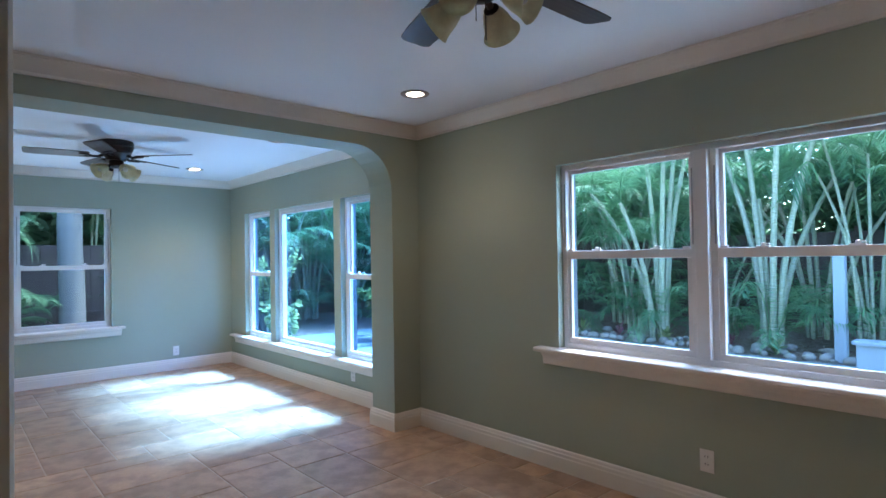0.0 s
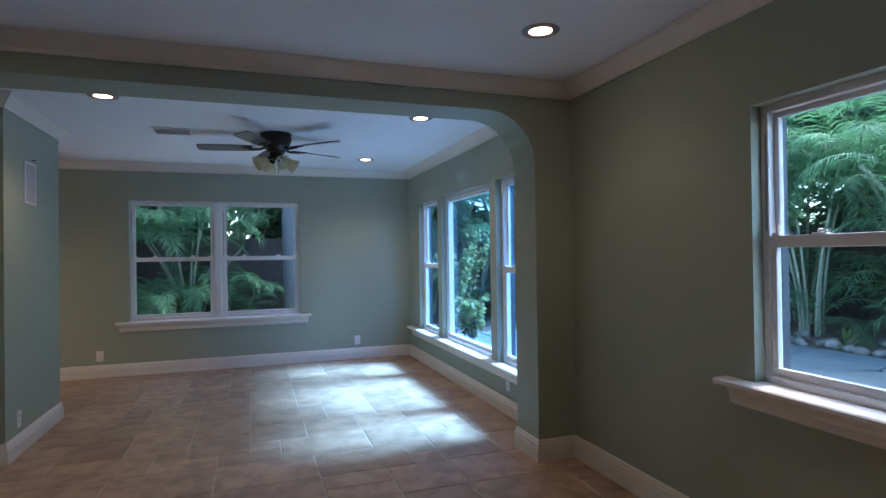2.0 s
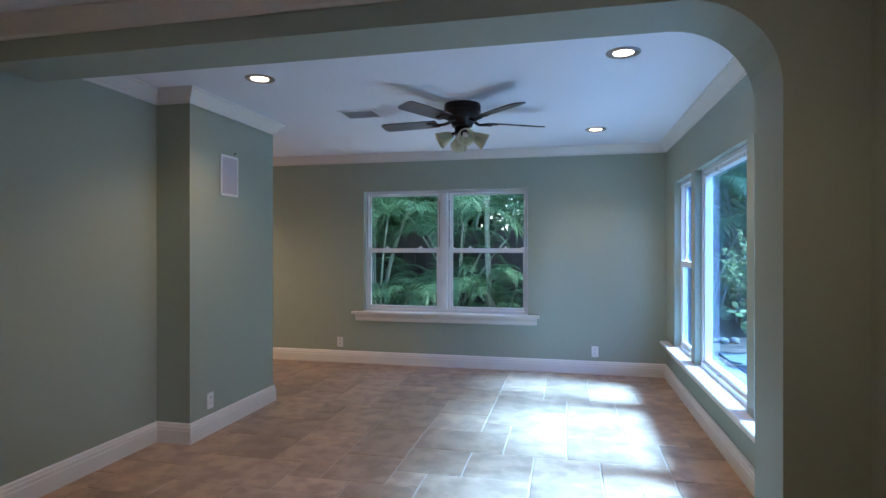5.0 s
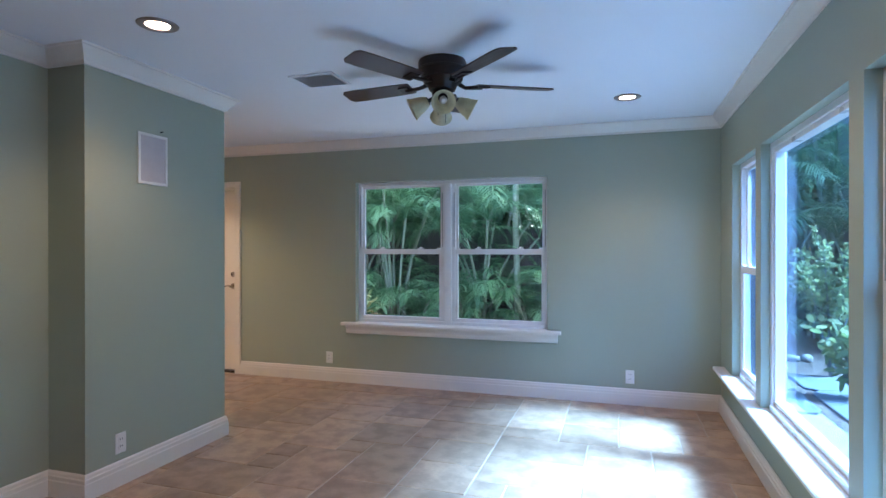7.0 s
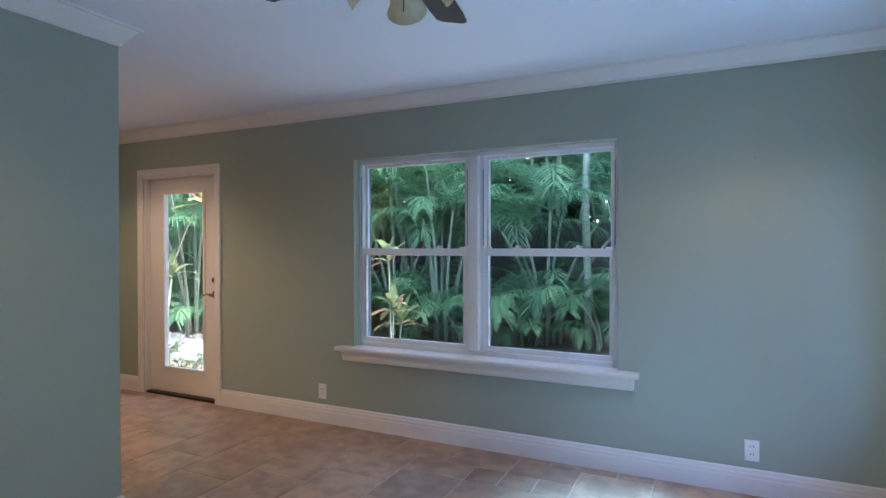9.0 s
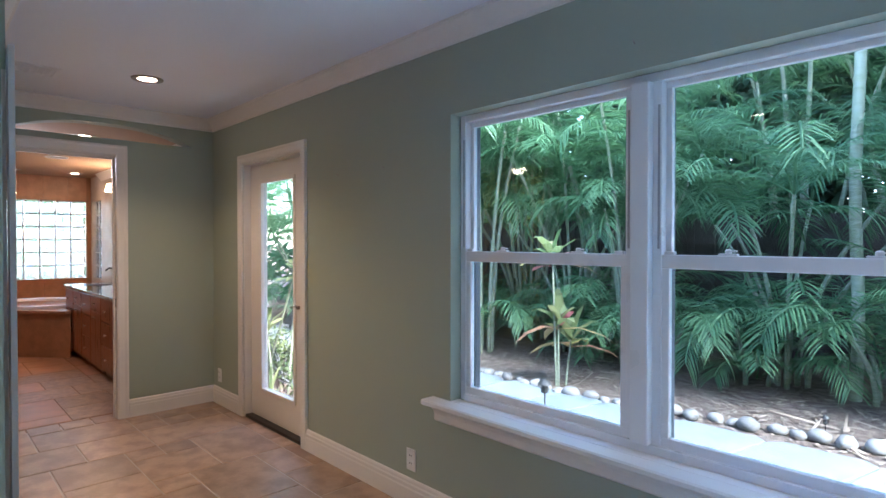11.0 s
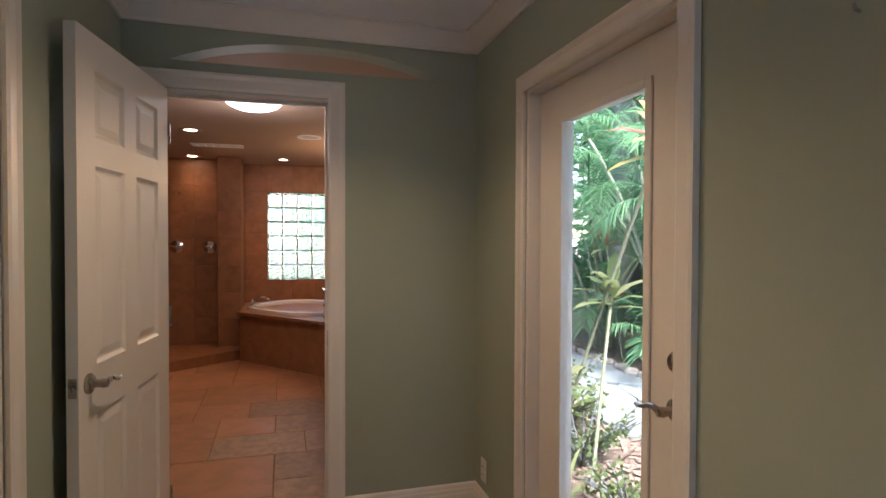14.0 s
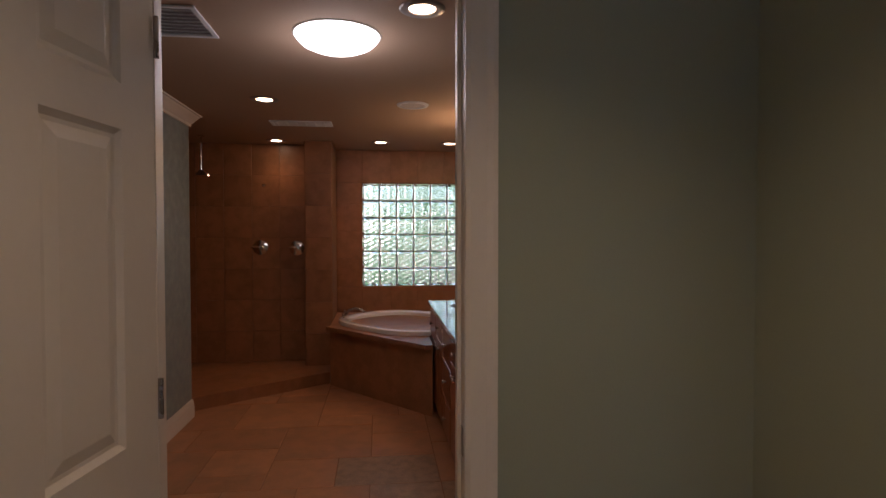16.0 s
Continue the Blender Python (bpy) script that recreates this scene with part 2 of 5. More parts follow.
def wall(bm, along, a, b, d0, d1, z0, z1, holes=()):
    """A wall along 'x' or 'y' from a to b, between depths d0 and d1, with rectangular holes (a0, a1, z0, z1) through it."""
    us = sorted({a, b, *[h for k in holes for h in k[:2]]})
    zs = sorted({z0, z1, *[h for k in holes for h in k[2:]]})
    def full(i, j):
        if not (0 <= i < len(us) - 1 and 0 <= j < len(zs) - 1):
            return False
        u, z = (us[i] + us[i + 1]) / 2, (zs[j] + zs[j + 1]) / 2
        return not any(h[0] < u < h[1] and h[2] < z < h[3] for h in holes)
    def v(u, d, z):
        return bm.verts.new((u, d, z) if along == "x" else (d, u, z))
    for i in range(len(us) - 1):
        for j in range(len(zs) - 1):
            if not full(i, j):
                continue
            u0, u1, w0, w1 = us[i], us[i + 1], zs[j], zs[j + 1]
            for d in (d0, d1):
                bm.faces.new((v(u0, d, w0), v(u1, d, w0), v(u1, d, w1), v(u0, d, w1)))
            for ok, u in ((full(i - 1, j), u0), (full(i + 1, j), u1)):
                if not ok:
                    bm.faces.new((v(u, d0, w0), v(u, d1, w0), v(u, d1, w1), v(u, d0, w1)))
            for ok, w in ((full(i, j - 1), w0), (full(i, j + 1), w1)):
                if not ok:
                    bm.faces.new((v(u0, d0, w), v(u1, d0, w), v(u1, d1, w), v(u0, d1, w)))
    bmesh.ops.remove_doubles(bm, verts=bm.verts[:], dist=1e-5)
    return bm


def sweep(bm, path, profile):
    """Runs a profile of (distance from the wall, height) along a floor plan path with the room on its left; mitred corners."""
    pts = [Vector(p) for p in path]
    rings = []
    for i, p in enumerate(pts):
        d_in = (p - pts[i - 1]).normalized() if i else (pts[1] - p).normalized()
        d_out = (pts[i + 1] - p).normalized() if i < len(pts) - 1 else d_in
        n_in, n_out = Vector((-d_in.y, d_in.x)), Vector((-d_out.y, d_out.x))
        mid = (n_in + n_out).normalized()
        mid = mid / max(mid.dot(n_in), 0.3)
        rings.append([bm.verts.new((p.x + mid.x * d, p.y + mid.y * d, z)) for d, z in profile])
    n = len(profile)
    for a, b in zip(rings, rings[1:]):
        for k in range(n):
            bm.faces.new((a[k], b[k], b[(k + 1) % n], a[(k + 1) % n]))
    bm.faces.new(rings[0])
    bm.faces.new(rings[-1][::-1])
    return bm


# ---- plan ----
E, N, H = 3.43, 8.0, 2.44          # east wall, north wall, ceiling
ARCH_S, ARCH_N, ARCH_Z = 3.99, 4.29, 2.243
W1, BUMP_X, BUMP_S, BUMP_N = -0.375, -0.11, 5.19, 6.298
HALL_S, HALL_W = 6.365, -2.87
BATH_H, BATH_N = 2.35, 8.05
E_OUT, N_OUT = E + 0.163, N + 0.17

WIN_1 = (0.79, 2.595, 0.78, 1.95)
WIN_L, WIN_M, WIN_R = (6.79, 7.53, 0.40, 1.975), (5.33, 6.66, 0.40, 1.975), (4.46, 5.20, 0.40, 1.975)
WIN_N = (0.095, 2.005, 0.61, 2.012)
GDOOR = (-2.26, -1.34, 0.0, 2.01)
BDOOR = (6.50, 7.262, 0.0, 2.065)

solid("wall_east", wall(bmesh.new(), "y", -1.4, 4.14, E, E_OUT, -0.3, 2.6, [WIN_1]), SAGE, "sage green painted plaster wall with a deep window reveal", "wall")
solid("wall_east_2", wall(bmesh.new(), "y", 4.14, N_OUT, E, E + 0.132, -0.3, 2.6, [WIN_L, WIN_M, WIN_R]), SAGE, "sage green painted plaster wall with three window openings", "wall")
solid("wall_north", wall(bmesh.new(), "x", HALL_W - 0.12, E, N, N_OUT, -0.3, 2.6, [WIN_N, GDOOR]), SAGE, "sage green painted plaster wall with a double window and a glass door", "wall")

# arched partition between the two rooms: a flat header with one rounded corner
R = 0.33
arc = [(E - 0.27 - R + R * math.sin(radians(a)), ARCH_Z - R + R * math.cos(radians(a))) for a in range(0, 91, 9)]
solid("wall_arch", extrude(bmesh.new(), [(W1, H), (W1, ARCH_Z), *arc, (E - 0.27, 0.0), (E, 0.0), (E, H)], "y", ARCH_S, ARCH_N), SAGE, "sage green partition with a wide opening and one rounded corner", "wall")
solid("wall_west", wall(bmesh.new(), "y", 1.13, BUMP_S, W1 - 0.12, W1, 0, H), SAGE, "sage green painted plaster wall", "wall")
solid("wall_bump", one_box(-0.70, BUMP_X, BUMP_S, BUMP_N, 0, H), SAGE, "sage green boxed-out wall corner", "wall")
solid("wall_entry", wall(bmesh.new(), "y", -1.4, 1.13, 0.40, 0.52, 0, H, [(-0.5, 1.0, 0, 2.1)]), SAGE, "sage green wall round the doorway into the room", "wall")
solid("wall_entry_return", one_box(W1 - 0.12, 0.52, 1.13, 1.25, 0, H), SAGE, "sage green painted return wall", "wall")
solid("wall_south", one_box(-1.7, E, -1.4, -1.28, 0, H), SAGE, "sage green painted plaster wall", "wall")
solid("wall_corridor", one_box(-1.7, -1.58, -1.28, 1.25, 0, H), SAGE, "sage green painted plaster wall", "wall")
solid("wall_corridor_north", one_box(-1.58, W1 - 0.12, 1.13, 1.25, 0, H), SAGE, "sage green painted plaster wall", "wall")

# hall west wall: door opening below, shallow arched transom opening above
bm = wall(bmesh.new(), "y", HALL_S, N, HALL_W - 0.12, HALL_W, 0, 2.19, [BDOOR])
TA, TB, TZ = 6.55, 7.83, 0.115
curve = [(TA + (TB - TA) * i / 24, 2.19 + TZ * (1 - abs(2 * i / 24 - 1) ** 2.5)) for i in range(25)]
extrude(bm, [(HALL_S, H), (HALL_S, 2.19), *curve, (N, 2.19), (N, H)], "x", HALL_W - 0.12, HALL_W)
solid("wall_hall_west", bm, SAGE, "sage green wall with a door and a low arched opening above it", "wall")
YD = (-1.78, -0.70, 0.0, 2.06)
solid("wall_hall_south", wall(bmesh.new(), "x", HALL_W - 0.12, -0.70, HALL_S - 0.12, HALL_S, 0, H, [YD]), SAGE, "sage green hall wall with an open doorway", "wall")

# yellow side room
solid("wall_yellow_west", one_box(-2.885, -2.80, 4.4, HALL_S - 0.12, 0, H), YELLOW, "yellow painted wall", "wall")
solid("wall_yellow_south", one_box(-2.80, -0.70, 4.4, 4.5, 0, H), YELLOW, "yellow painted wall", "wall")
solid("wall_yellow_east", one_box(-0.76, -0.704, 4.5, HALL_S - 0.122, 0, H), YELLOW, "yellow painted wall", "wall")

# bathroom shell
BW = -7.75
solid("wall_bath_west", wall(bmesh.new(), "y", 4.8, BATH_N + 0.2, BW - 0.2, BW, 0, H, [(6.85, 7.99, 0.85, 1.99)]), BATH_GROUT, "brown travertine tiled wall round a glass block window", "wall")
solid("wall_bath_north", wall(bmesh.new(), "x", BW, HALL_W - 0.12, BATH_N, BATH_N + 0.2, 0, H, [(-7.69, -7.12, 0.85, 1.99)]), PALE_STONE, "pale marbled bathroom wall with glass blocks at the corner", "wall")
solid("wall_bath_south", one_box(-6.05, HALL_W - 0.12, 5.38, 5.58, 0, H), GREY_WALL, "blue grey sponge-painted bathroom wall", "wall")
solid("wall_bath_east", one_box(HALL_W - 0.12, HALL_W - 0.02, 5.58, HALL_S - 0.12, 0, H), GREY_WALL, "blue grey sponge-painted bathroom wall", "wall")
solid("wall_shower_south", one_box(BW, -6.05, 4.8, 4.9, 0, H), BATH_TILE, "brown travertine tiled shower wall", "wall")
solid("wall_shower_east", one_box(-6.05, -5.95, 4.8, 5.38, 0, H), BATH_TILE, "brown travertine tiled shower wall", "wall")
solid("wall_shower_back", one_box(BW, -7.45, 4.9, 6.3, 0, H), BATH_GROUT, "dark brown travertine tiled shower wall", "wall")
solid("wall_shower_pier", one_box(BW, -7.2, 6.3, 6.57, 0, H), BATH_GROUT, "brown travertine tiled pier between shower and tub", "wall")

# ceilings
solid("ceiling", one_box(-2.99, E_OUT, -1.4, N_OUT, H, H + 0.15), CEIL, "white painted ceiling", "ceiling")
solid("ceiling_bath", one_box(-8.0, HALL_W - 0.12, 4.7, 8.25, BATH_H, H + 0.15), CEIL_BATH, "tan bathroom ceiling", "ceiling")

# ---- floors ----
floor = solid("floor", one_box(-2.99, E, -1.4, N, -0.3, -0.004), GROUT, "pale tumbled travertine floor in mixed sizes", "floor")
floor_bath = solid("floor_bath", one_box(-7.95, -2.99, 4.8, BATH_N, -0.3, -0.004), BATH_GROUT, "honey brown travertine bathroom floor", "floor")

# ---- mouldings ----
BASE = [(0.0, 0.0), (0.020, 0.0), (0.020, 0.088), (0.017, 0.094), (0.017, 0.112), (0.013, 0.118), (0.011, 0.132), (0.005, 0.140), (0.0, 0.140)]
CROWN = [(0.0, H - 0.095), (0.012, H - 0.095), (0.014, H - 0.078), (0.026, H - 0.064), (0.045, H - 0.040), (0.060, H - 0.022), (0.066, H - 0.012), (0.078, H - 0.010), (0.080, H), (0.0, H)]
SHOE = [(0.02, 0.0), (0.030, 0.0), (0.028, 0.008), (0.022, 0.012), (0.02, 0.012)]
for path in ([(E, ARCH_N), (E, N), (-1.27, N)], [(-2.33, N), (HALL_W, N), (HALL_W, 7.327)],
             [(0.52, 1.25), (W1, 1.25)], [(0.52, -1.28), (E, -1.28), (E, ARCH_S), (E - 0.27, ARCH_S), (E - 0.27, ARCH_N), (E, ARCH_N)],
             [(-0.70, BUMP_N), (BUMP_X, BUMP_N), (BUMP_X, BUMP_S), (W1, BUMP_S), (W1, 1.25)], [(HALL_W, HALL_S), (-1.86, HALL_S)][::-1],
             [(-6.05, 5.58), (-2.99, 5.58)]):
    solid("baseboard", sweep(bmesh.new(), path, BASE), TRIM, "white moulded wooden baseboard", "baseboard")
for path in ([(E, -1.28), (E, ARCH_S), (W1, ARCH_S), (W1, 1.25), (0.52, 1.25), (0.52, -1.28), (E, -1.28)],
             [(W1, ARCH_N), (E, ARCH_N), (E, N), (HALL_W, N), (HALL_W, HALL_S), (-0.70, HALL_S)],
             [(-0.70, BUMP_N), (BUMP_X, BUMP_N), (BUMP_X, BUMP_S), (W1, BUMP_S), (W1, ARCH_N)]):
    solid("crown_molding", sweep(bmesh.new(), path, CROWN), TRIM, "white crown moulding under the ceiling", "molding")
solid("crown_molding", sweep(bmesh.new(), [(-2.99, BATH_N), (-7.1, BATH_N)], [(d, z - (H - BATH_H)) for d, z in CROWN]), TRIM, "white crown moulding in the bathroom", "molding")
solid("crown_molding", sweep(bmesh.new(), [(-6.05, 5.40), (-6.05, 5.58), (-2.99, 5.58)], [(d, z - (H - BATH_H)) for d, z in CROWN]), TRIM, "white crown moulding in the bathroom", "molding")


# ---- windows ----
def member(name, parent, *a, mat=VINYL, bevel=0.003, label=""):
    return part(name, one_box(*a, bevel=bevel), mat, parent, label)


def sash_lock(parent, u, d, z):
    bm = one_box(u - 0.03, u + 0.03, d - 0.022, d + 0.002, z, z + 0.007, bevel=0.002)
    lathe(bm, [(0.011, 0.0), (0.011, 0.012), (0.006, 0.016)], 10, Matrix.Translation((u, d - 0.01, z + 0.006)))
    box(bm, u - 0.004, u + 0.028, d - 0.02, d - 0.008, z + 0.012, z + 0.018)
    part("sash_lock", bm, VINYL, parent)


def pane(parent, u0, u1, d, z0, z1, mat):
    ob = part("pane", one_box(u0, u1, d, d + 0.004, z0, z1), mat, parent)
    ob.visible_shadow = mat is GLASS_E
    return ob


def hung_unit(parent, u0, u1, z0, z1, d, glass):
    """One single-hung unit between frame edges: fixed upper light, movable lower sash in front of it."""
    mid = z0 + (z1 - z0) * 0.505
    f = 0.034
    up = part("upper_sash", one_box(u0 + f, u1 - f, d + 0.035, d + 0.060, z1 - f - 0.022, z1 - f, bevel=0.003), VINYL, parent)
    for a in ((u0 + f, u0 + f + 0.022), (u1 - f - 0.022, u1 - f)):
        member("stile", up, a[0], a[1], d + 0.035, d + 0.06, mid, z1 - f - 0.022)
    pane(up, u0 + f + 0.02, u1 - f - 0.02, d + 0.047, mid, z1 - f - 0.02, glass)
    low = part("lower_sash", one_box(u0 + f - 0.012, u1 - f + 0.012, d + 0.004, d + 0.034, mid - 0.022, mid + 0.028, bevel=0.004), VINYL, parent)
    member("bottom_rail", low, u0 + f - 0.012, u1 - f + 0.012, d + 0.006, d + 0.034, z0 + 0.03, z0 + 0.068)
    for a in ((u0 + f - 0.012, u0 + f + 0.026), (u1 - f - 0.026, u1 - f + 0.012)):
        member("stile", low, a[0], a[1], d + 0.006, d + 0.034, z0 + 0.068, mid - 0.022)
    pane(low, u0 + f + 0.024, u1 - f - 0.024, d + 0.018, z0 + 0.066, mid - 0.02, glass)
    # dark strips stand in for the outer frame's dark side seen at a slant
    for a in ((u0 + f + 0.002, u0 + f + 0.008), (u1 - f - 0.008, u1 - f - 0.002)):
        member("outer_gasket", parent, a[0], a[1], d + 0.0605, d + 0.098, z0 + 0.03, z1 - f, mat=DARK_SIDE, bevel=0)
    member("outer_gasket", parent, u0 + f + 0.008, u1 - f - 0.008, d + 0.0605, d + 0.098, z1 - f - 0.008, z1 - f, mat=DARK_SIDE, bevel=0)
    w = u1 - u0
    if w > 0.5:
        for k in (0.28, 0.72):
            sash_lock(low, u0 + w * k, d + 0.03, mid + 0.028)
    # balance tracks in the side frames
    for u, s in ((u0 + f, -1), (u1 - f, 1)):
        member("track", parent, u + s * 0.010 - 0.004, u + s * 0.010 + 0.004, d - 0.002, d + 0.002, mid + 0.05, z1 - 0.12, mat=GREY_TRACK, bevel=0)
        member("tilt_latch", parent, u - s * 0.03 - 0.018, u - s * 0.03 + 0.018, d - 0.003, d + 0.02, mid + 0.028, mid + 0.040)
    return low


DARK_SIDE = surface("dark blue grey frame side", (0.05, 0.065, 0.085), 0.6, var=0.1, bump=0)
GREY_TRACK = surface("grey vinyl track", (0.35, 0.34, 0.35), 0.5, var=0.05, bump=0)


def window(name, m, w, z0, z1, kinds, d, glass, label, splits=None):
    """A window in an opening w wide; local x runs along the wall, y outward."""
    t = thing(name, m, label, "window", kind="structure")
    f, deep = 0.034, 0.075
    member("frame_side", t, 0, f, d, d + deep, z0, z1)
    member("frame_side", t, w - f, w, d, d + deep, z0, z1)
    member("frame_head", t, f, w - f, d, d + deep, z1 - f, z1)
    member("frame_foot", t, f, w - f, d - 0.012, d + deep, z0, z0 + f)
    if kinds == "double":
        c = w / 2
        member("mullion", t, c - 0.035, c + 0.035, d - 0.035, d + deep, z0 + f, z1 - f, bevel=0.005)
        member("frame_side", t, c - 0.035 - f, c - 0.035, d + 0.001, d + deep, z0 + f, z1 - f)
        member("frame_side", t, c + 0.035, c + 0.035 + f, d + 0.001, d + deep, z0 + f, z1 - f)
        hung_unit(t, 0, c - 0.035, z0, z1, d, glass)
        hung_unit(t, c + 0.035, w, z0, z1, d, glass)
    elif kinds == "single":
        hung_unit(t, 0, w, z0, z1, d, glass)
    else:
        g = 0.028
        for a in ((f, f + g, z0 + f, z1 - f), (w - f - g, w - f, z0 + f, z1 - f), (f + g, w - f - g, z1 - f - g, z1 - f), (f + g, w - f - g, z0 + f, z0 + f + g)):
            member("glazing_bead", t, a[0], a[1], d + 0.012, d + 0.07, a[2], a[3])
        pane(t, f + g - 0.004, w - f - g + 0.004, d + 0.064, z0 + f + g - 0.004, z1 - f - g + 0.004, glass)
    return t


def sill(m, u0, u1, z, reach, deep, label):
    """Wooden stool with a rounded nose over a moulded apron."""
    t = thing("window_sill", m, label, "window sill", kind="structure")
    bm = extrude(bmesh.new(), [(-0.0005, z), (-reach + 0.008, z), (-reach, z - 0.006), (-reach, z - 0.022), (-reach + 0.008, z - 0.028), (-0.0005, z - 0.028)], "x", u0, u1)
    part("stool", bm, TRIM, t)
    ap = [(-0.0005, z - 0.03), (-0.045, z - 0.03), (-0.043, z - 0.042), (-0.028, z - 0.058), (-0.022, z - 0.075), (-0.022, z - 0.104), (-0.016, z - 0.112), (-0.0005, z - 0.112)]
    bm = extrude(bmesh.new(), ap, "x", u0 + 0.03, u1 - 0.03)
    part("apron", bm, TRIM, t)
    return t


DE, DN = 0.10, 0.07
def on_north(x):
    return pose(x, N, 0)
def on_east(y):
    return pose(E, y, 0, 0, 0, -90)

window("window_1", on_east(WIN_1[1]), WIN_1[1] - WIN_1[0], WIN_1[2], WIN_1[3], "double", 0.055, GLASS_1, "white vinyl double window with two sliding sashes")
window("window_2", on_east(WIN_L[1]), WIN_L[1] - WIN_L[0], WIN_L[2], WIN_L[3], "single", 0.055, GLASS_E, "narrow white vinyl sash window with blue tinted glass")
window("window_3", on_east(WIN_M[1]), WIN_M[1] - WIN_M[0], WIN_M[2], WIN_M[3], "fixed", 0.05, GLASS_E, "large white fixed picture window with blue tinted glass")
window("window_4", on_east(WIN_R[1]), WIN_R[1] - WIN_R[0], WIN_R[2], WIN_R[3], "single", 0.055, GLASS_E, "narrow white vinyl sash window beside the arch")
window("window_5", on_north(WIN_N[0]), WIN_N[1] - WIN_N[0], WIN_N[2], WIN_N[3], "double", DN, GLASS_N, "white vinyl double window looking onto palms")
sill(on_north(0), -0.03, 2.13, WIN_N[2] + 0.002, 0.085, DN, "white wooden window sill with a moulded apron")
sill(on_east(0), -2.74, -0.58, WIN_1[2] + 0.002, 0.085, DE, "white wooden window sill with a moulded apron")
sill(on_east(0), -7.86, -4.315, WIN_L[2] + 0.002, 0.085, DE, "long white wooden sill under three windows")
for a, z, dd, m in ((WIN_N[:2], WIN_N[2], DN, on_north(0)), *[((-w[1], -w[0]), w[2], q, on_east(0)) for w, q in ((WIN_1, 0.055), (WIN_L, 0.055), (WIN_M, 0.05), (WIN_R, 0.055))]):
    s = thing("window_sill", m, "white painted board at the foot of the window reveal", "window sill", kind="structure")
    part("board", one_box(a[0] + 0.001, a[1] - 0.001, 0.0, dd - 0.013, z - 0.001, z + 0.0025), TRIM, s)


# ---- doors ----
def casing(parent, u0, u1, top, mat=TRIM, wide=0.078, d=0.0, both=True):
    """Moulded door casing on the wall face (local y = 0, room towards -y): two legs and a head."""
    prof = [(0.0, -0.006), (0.0, -0.016), (0.012, -0.020), (0.05, -0.018), (0.066, -0.022), (0.078, -0.020), (0.078, -0.0005), (0.004, -0.0005)]
    for u, s in ((u0, -1), (u1, 1)):
        bm = bmesh.new()
        rings = []
        for z, ext in ((0.0, 0.0), (top, 1.0)):
            rings.append([bm.verts.new((u + s * p * wide / 0.078, q, z + ext * p * wide / 0.078)) for p, q in prof])
        for k in range(len(prof)):
            bm.faces.new((rings[0][k], rings[1][k], rings[1][(k + 1) % len(prof)], rings[0][(k + 1) % len(prof)]))
        bm.faces.new(rings[0])
        bm.faces.new(rings[1][::-1])
        part("casing_leg", bm, mat, parent)
    bm = bmesh.new()
    rings = [[bm.verts.new((u + s * p * wide / 0.078, q, top + p * wide / 0.078)) for p, q in prof] for u, s in ((u0, -1), (u1, 1))]
    for k in range(len(prof)):
        bm.faces.new((rings[0][k], rings[1][k], rings[1][(k + 1) % len(prof)], rings[0][(k + 1) % len(prof)]))
    bm.faces.new(rings[0])
    bm.faces.new(rings[1][::-1])
    part("casing_head", bm, mat, parent)


def jambs(parent, u0, u1, top, deep, mat=TRIM, stop=None):
    t = 0.016
    part("jamb", one_box(u0 + 0.0005, u0 + t, 0.0, deep, 0, top), mat, parent)
    part("jamb", one_box(u1 - t, u1 - 0.0005, 0.0, deep, 0, top), mat, parent)
    part("head_jamb", one_box(u0 + t, u1 - t, 0.0, deep, top - t, top - 0.0005), mat, parent)
    if stop:
        for a in ((u0 + t, u0 + t + 0.011, 0, top - t), (u1 - t - 0.011, u1 - t, 0, top - t)):
            part("door_stop", one_box(a[0], a[1], stop, stop + 0.034, a[2], a[3], bevel=0.002), mat, parent)
        part("door_stop", one_box(u0 + t + 0.011, u1 - t - 0.011, stop, stop + 0.034, top - t - 0.011, top - t, bevel=0.002), mat, parent)


def lever(parent, m, mat=NICKEL, flip=1):
    """Round rose with a wavy lever; local y towards the viewer is negative."""
    turn = m @ Matrix.Rotation(radians(90), 4, "X")
    bm = lathe(bmesh.new(), [(0.033, 0.0), (0.033, 0.005), (0.028, 0.010), (0.016, 0.013), (0.012, 0.03), (0.015, 0.045), (0.012, 0.058), (0.0, 0.06)], 20, turn, cap=False)
    rose = part("door_handle", bm, mat, parent, "satin nickel lever handle", smooth=True)
    pts = [(flip * 0.11 * k / 8, -0.05 - 0.004 * math.sin(k / 8 * 3), 0.008 * math.sin(k / 8 * 5.5)) for k in range(9)]
    bm = tube(bmesh.new(), [m @ Vector(p) for p in pts], [0.011, 0.010, 0.009, 0.008, 0.007, 0.0065, 0.006, 0.006, 0.005], 8)
    part("lever", bm, mat, rose, smooth=True)
    return rose


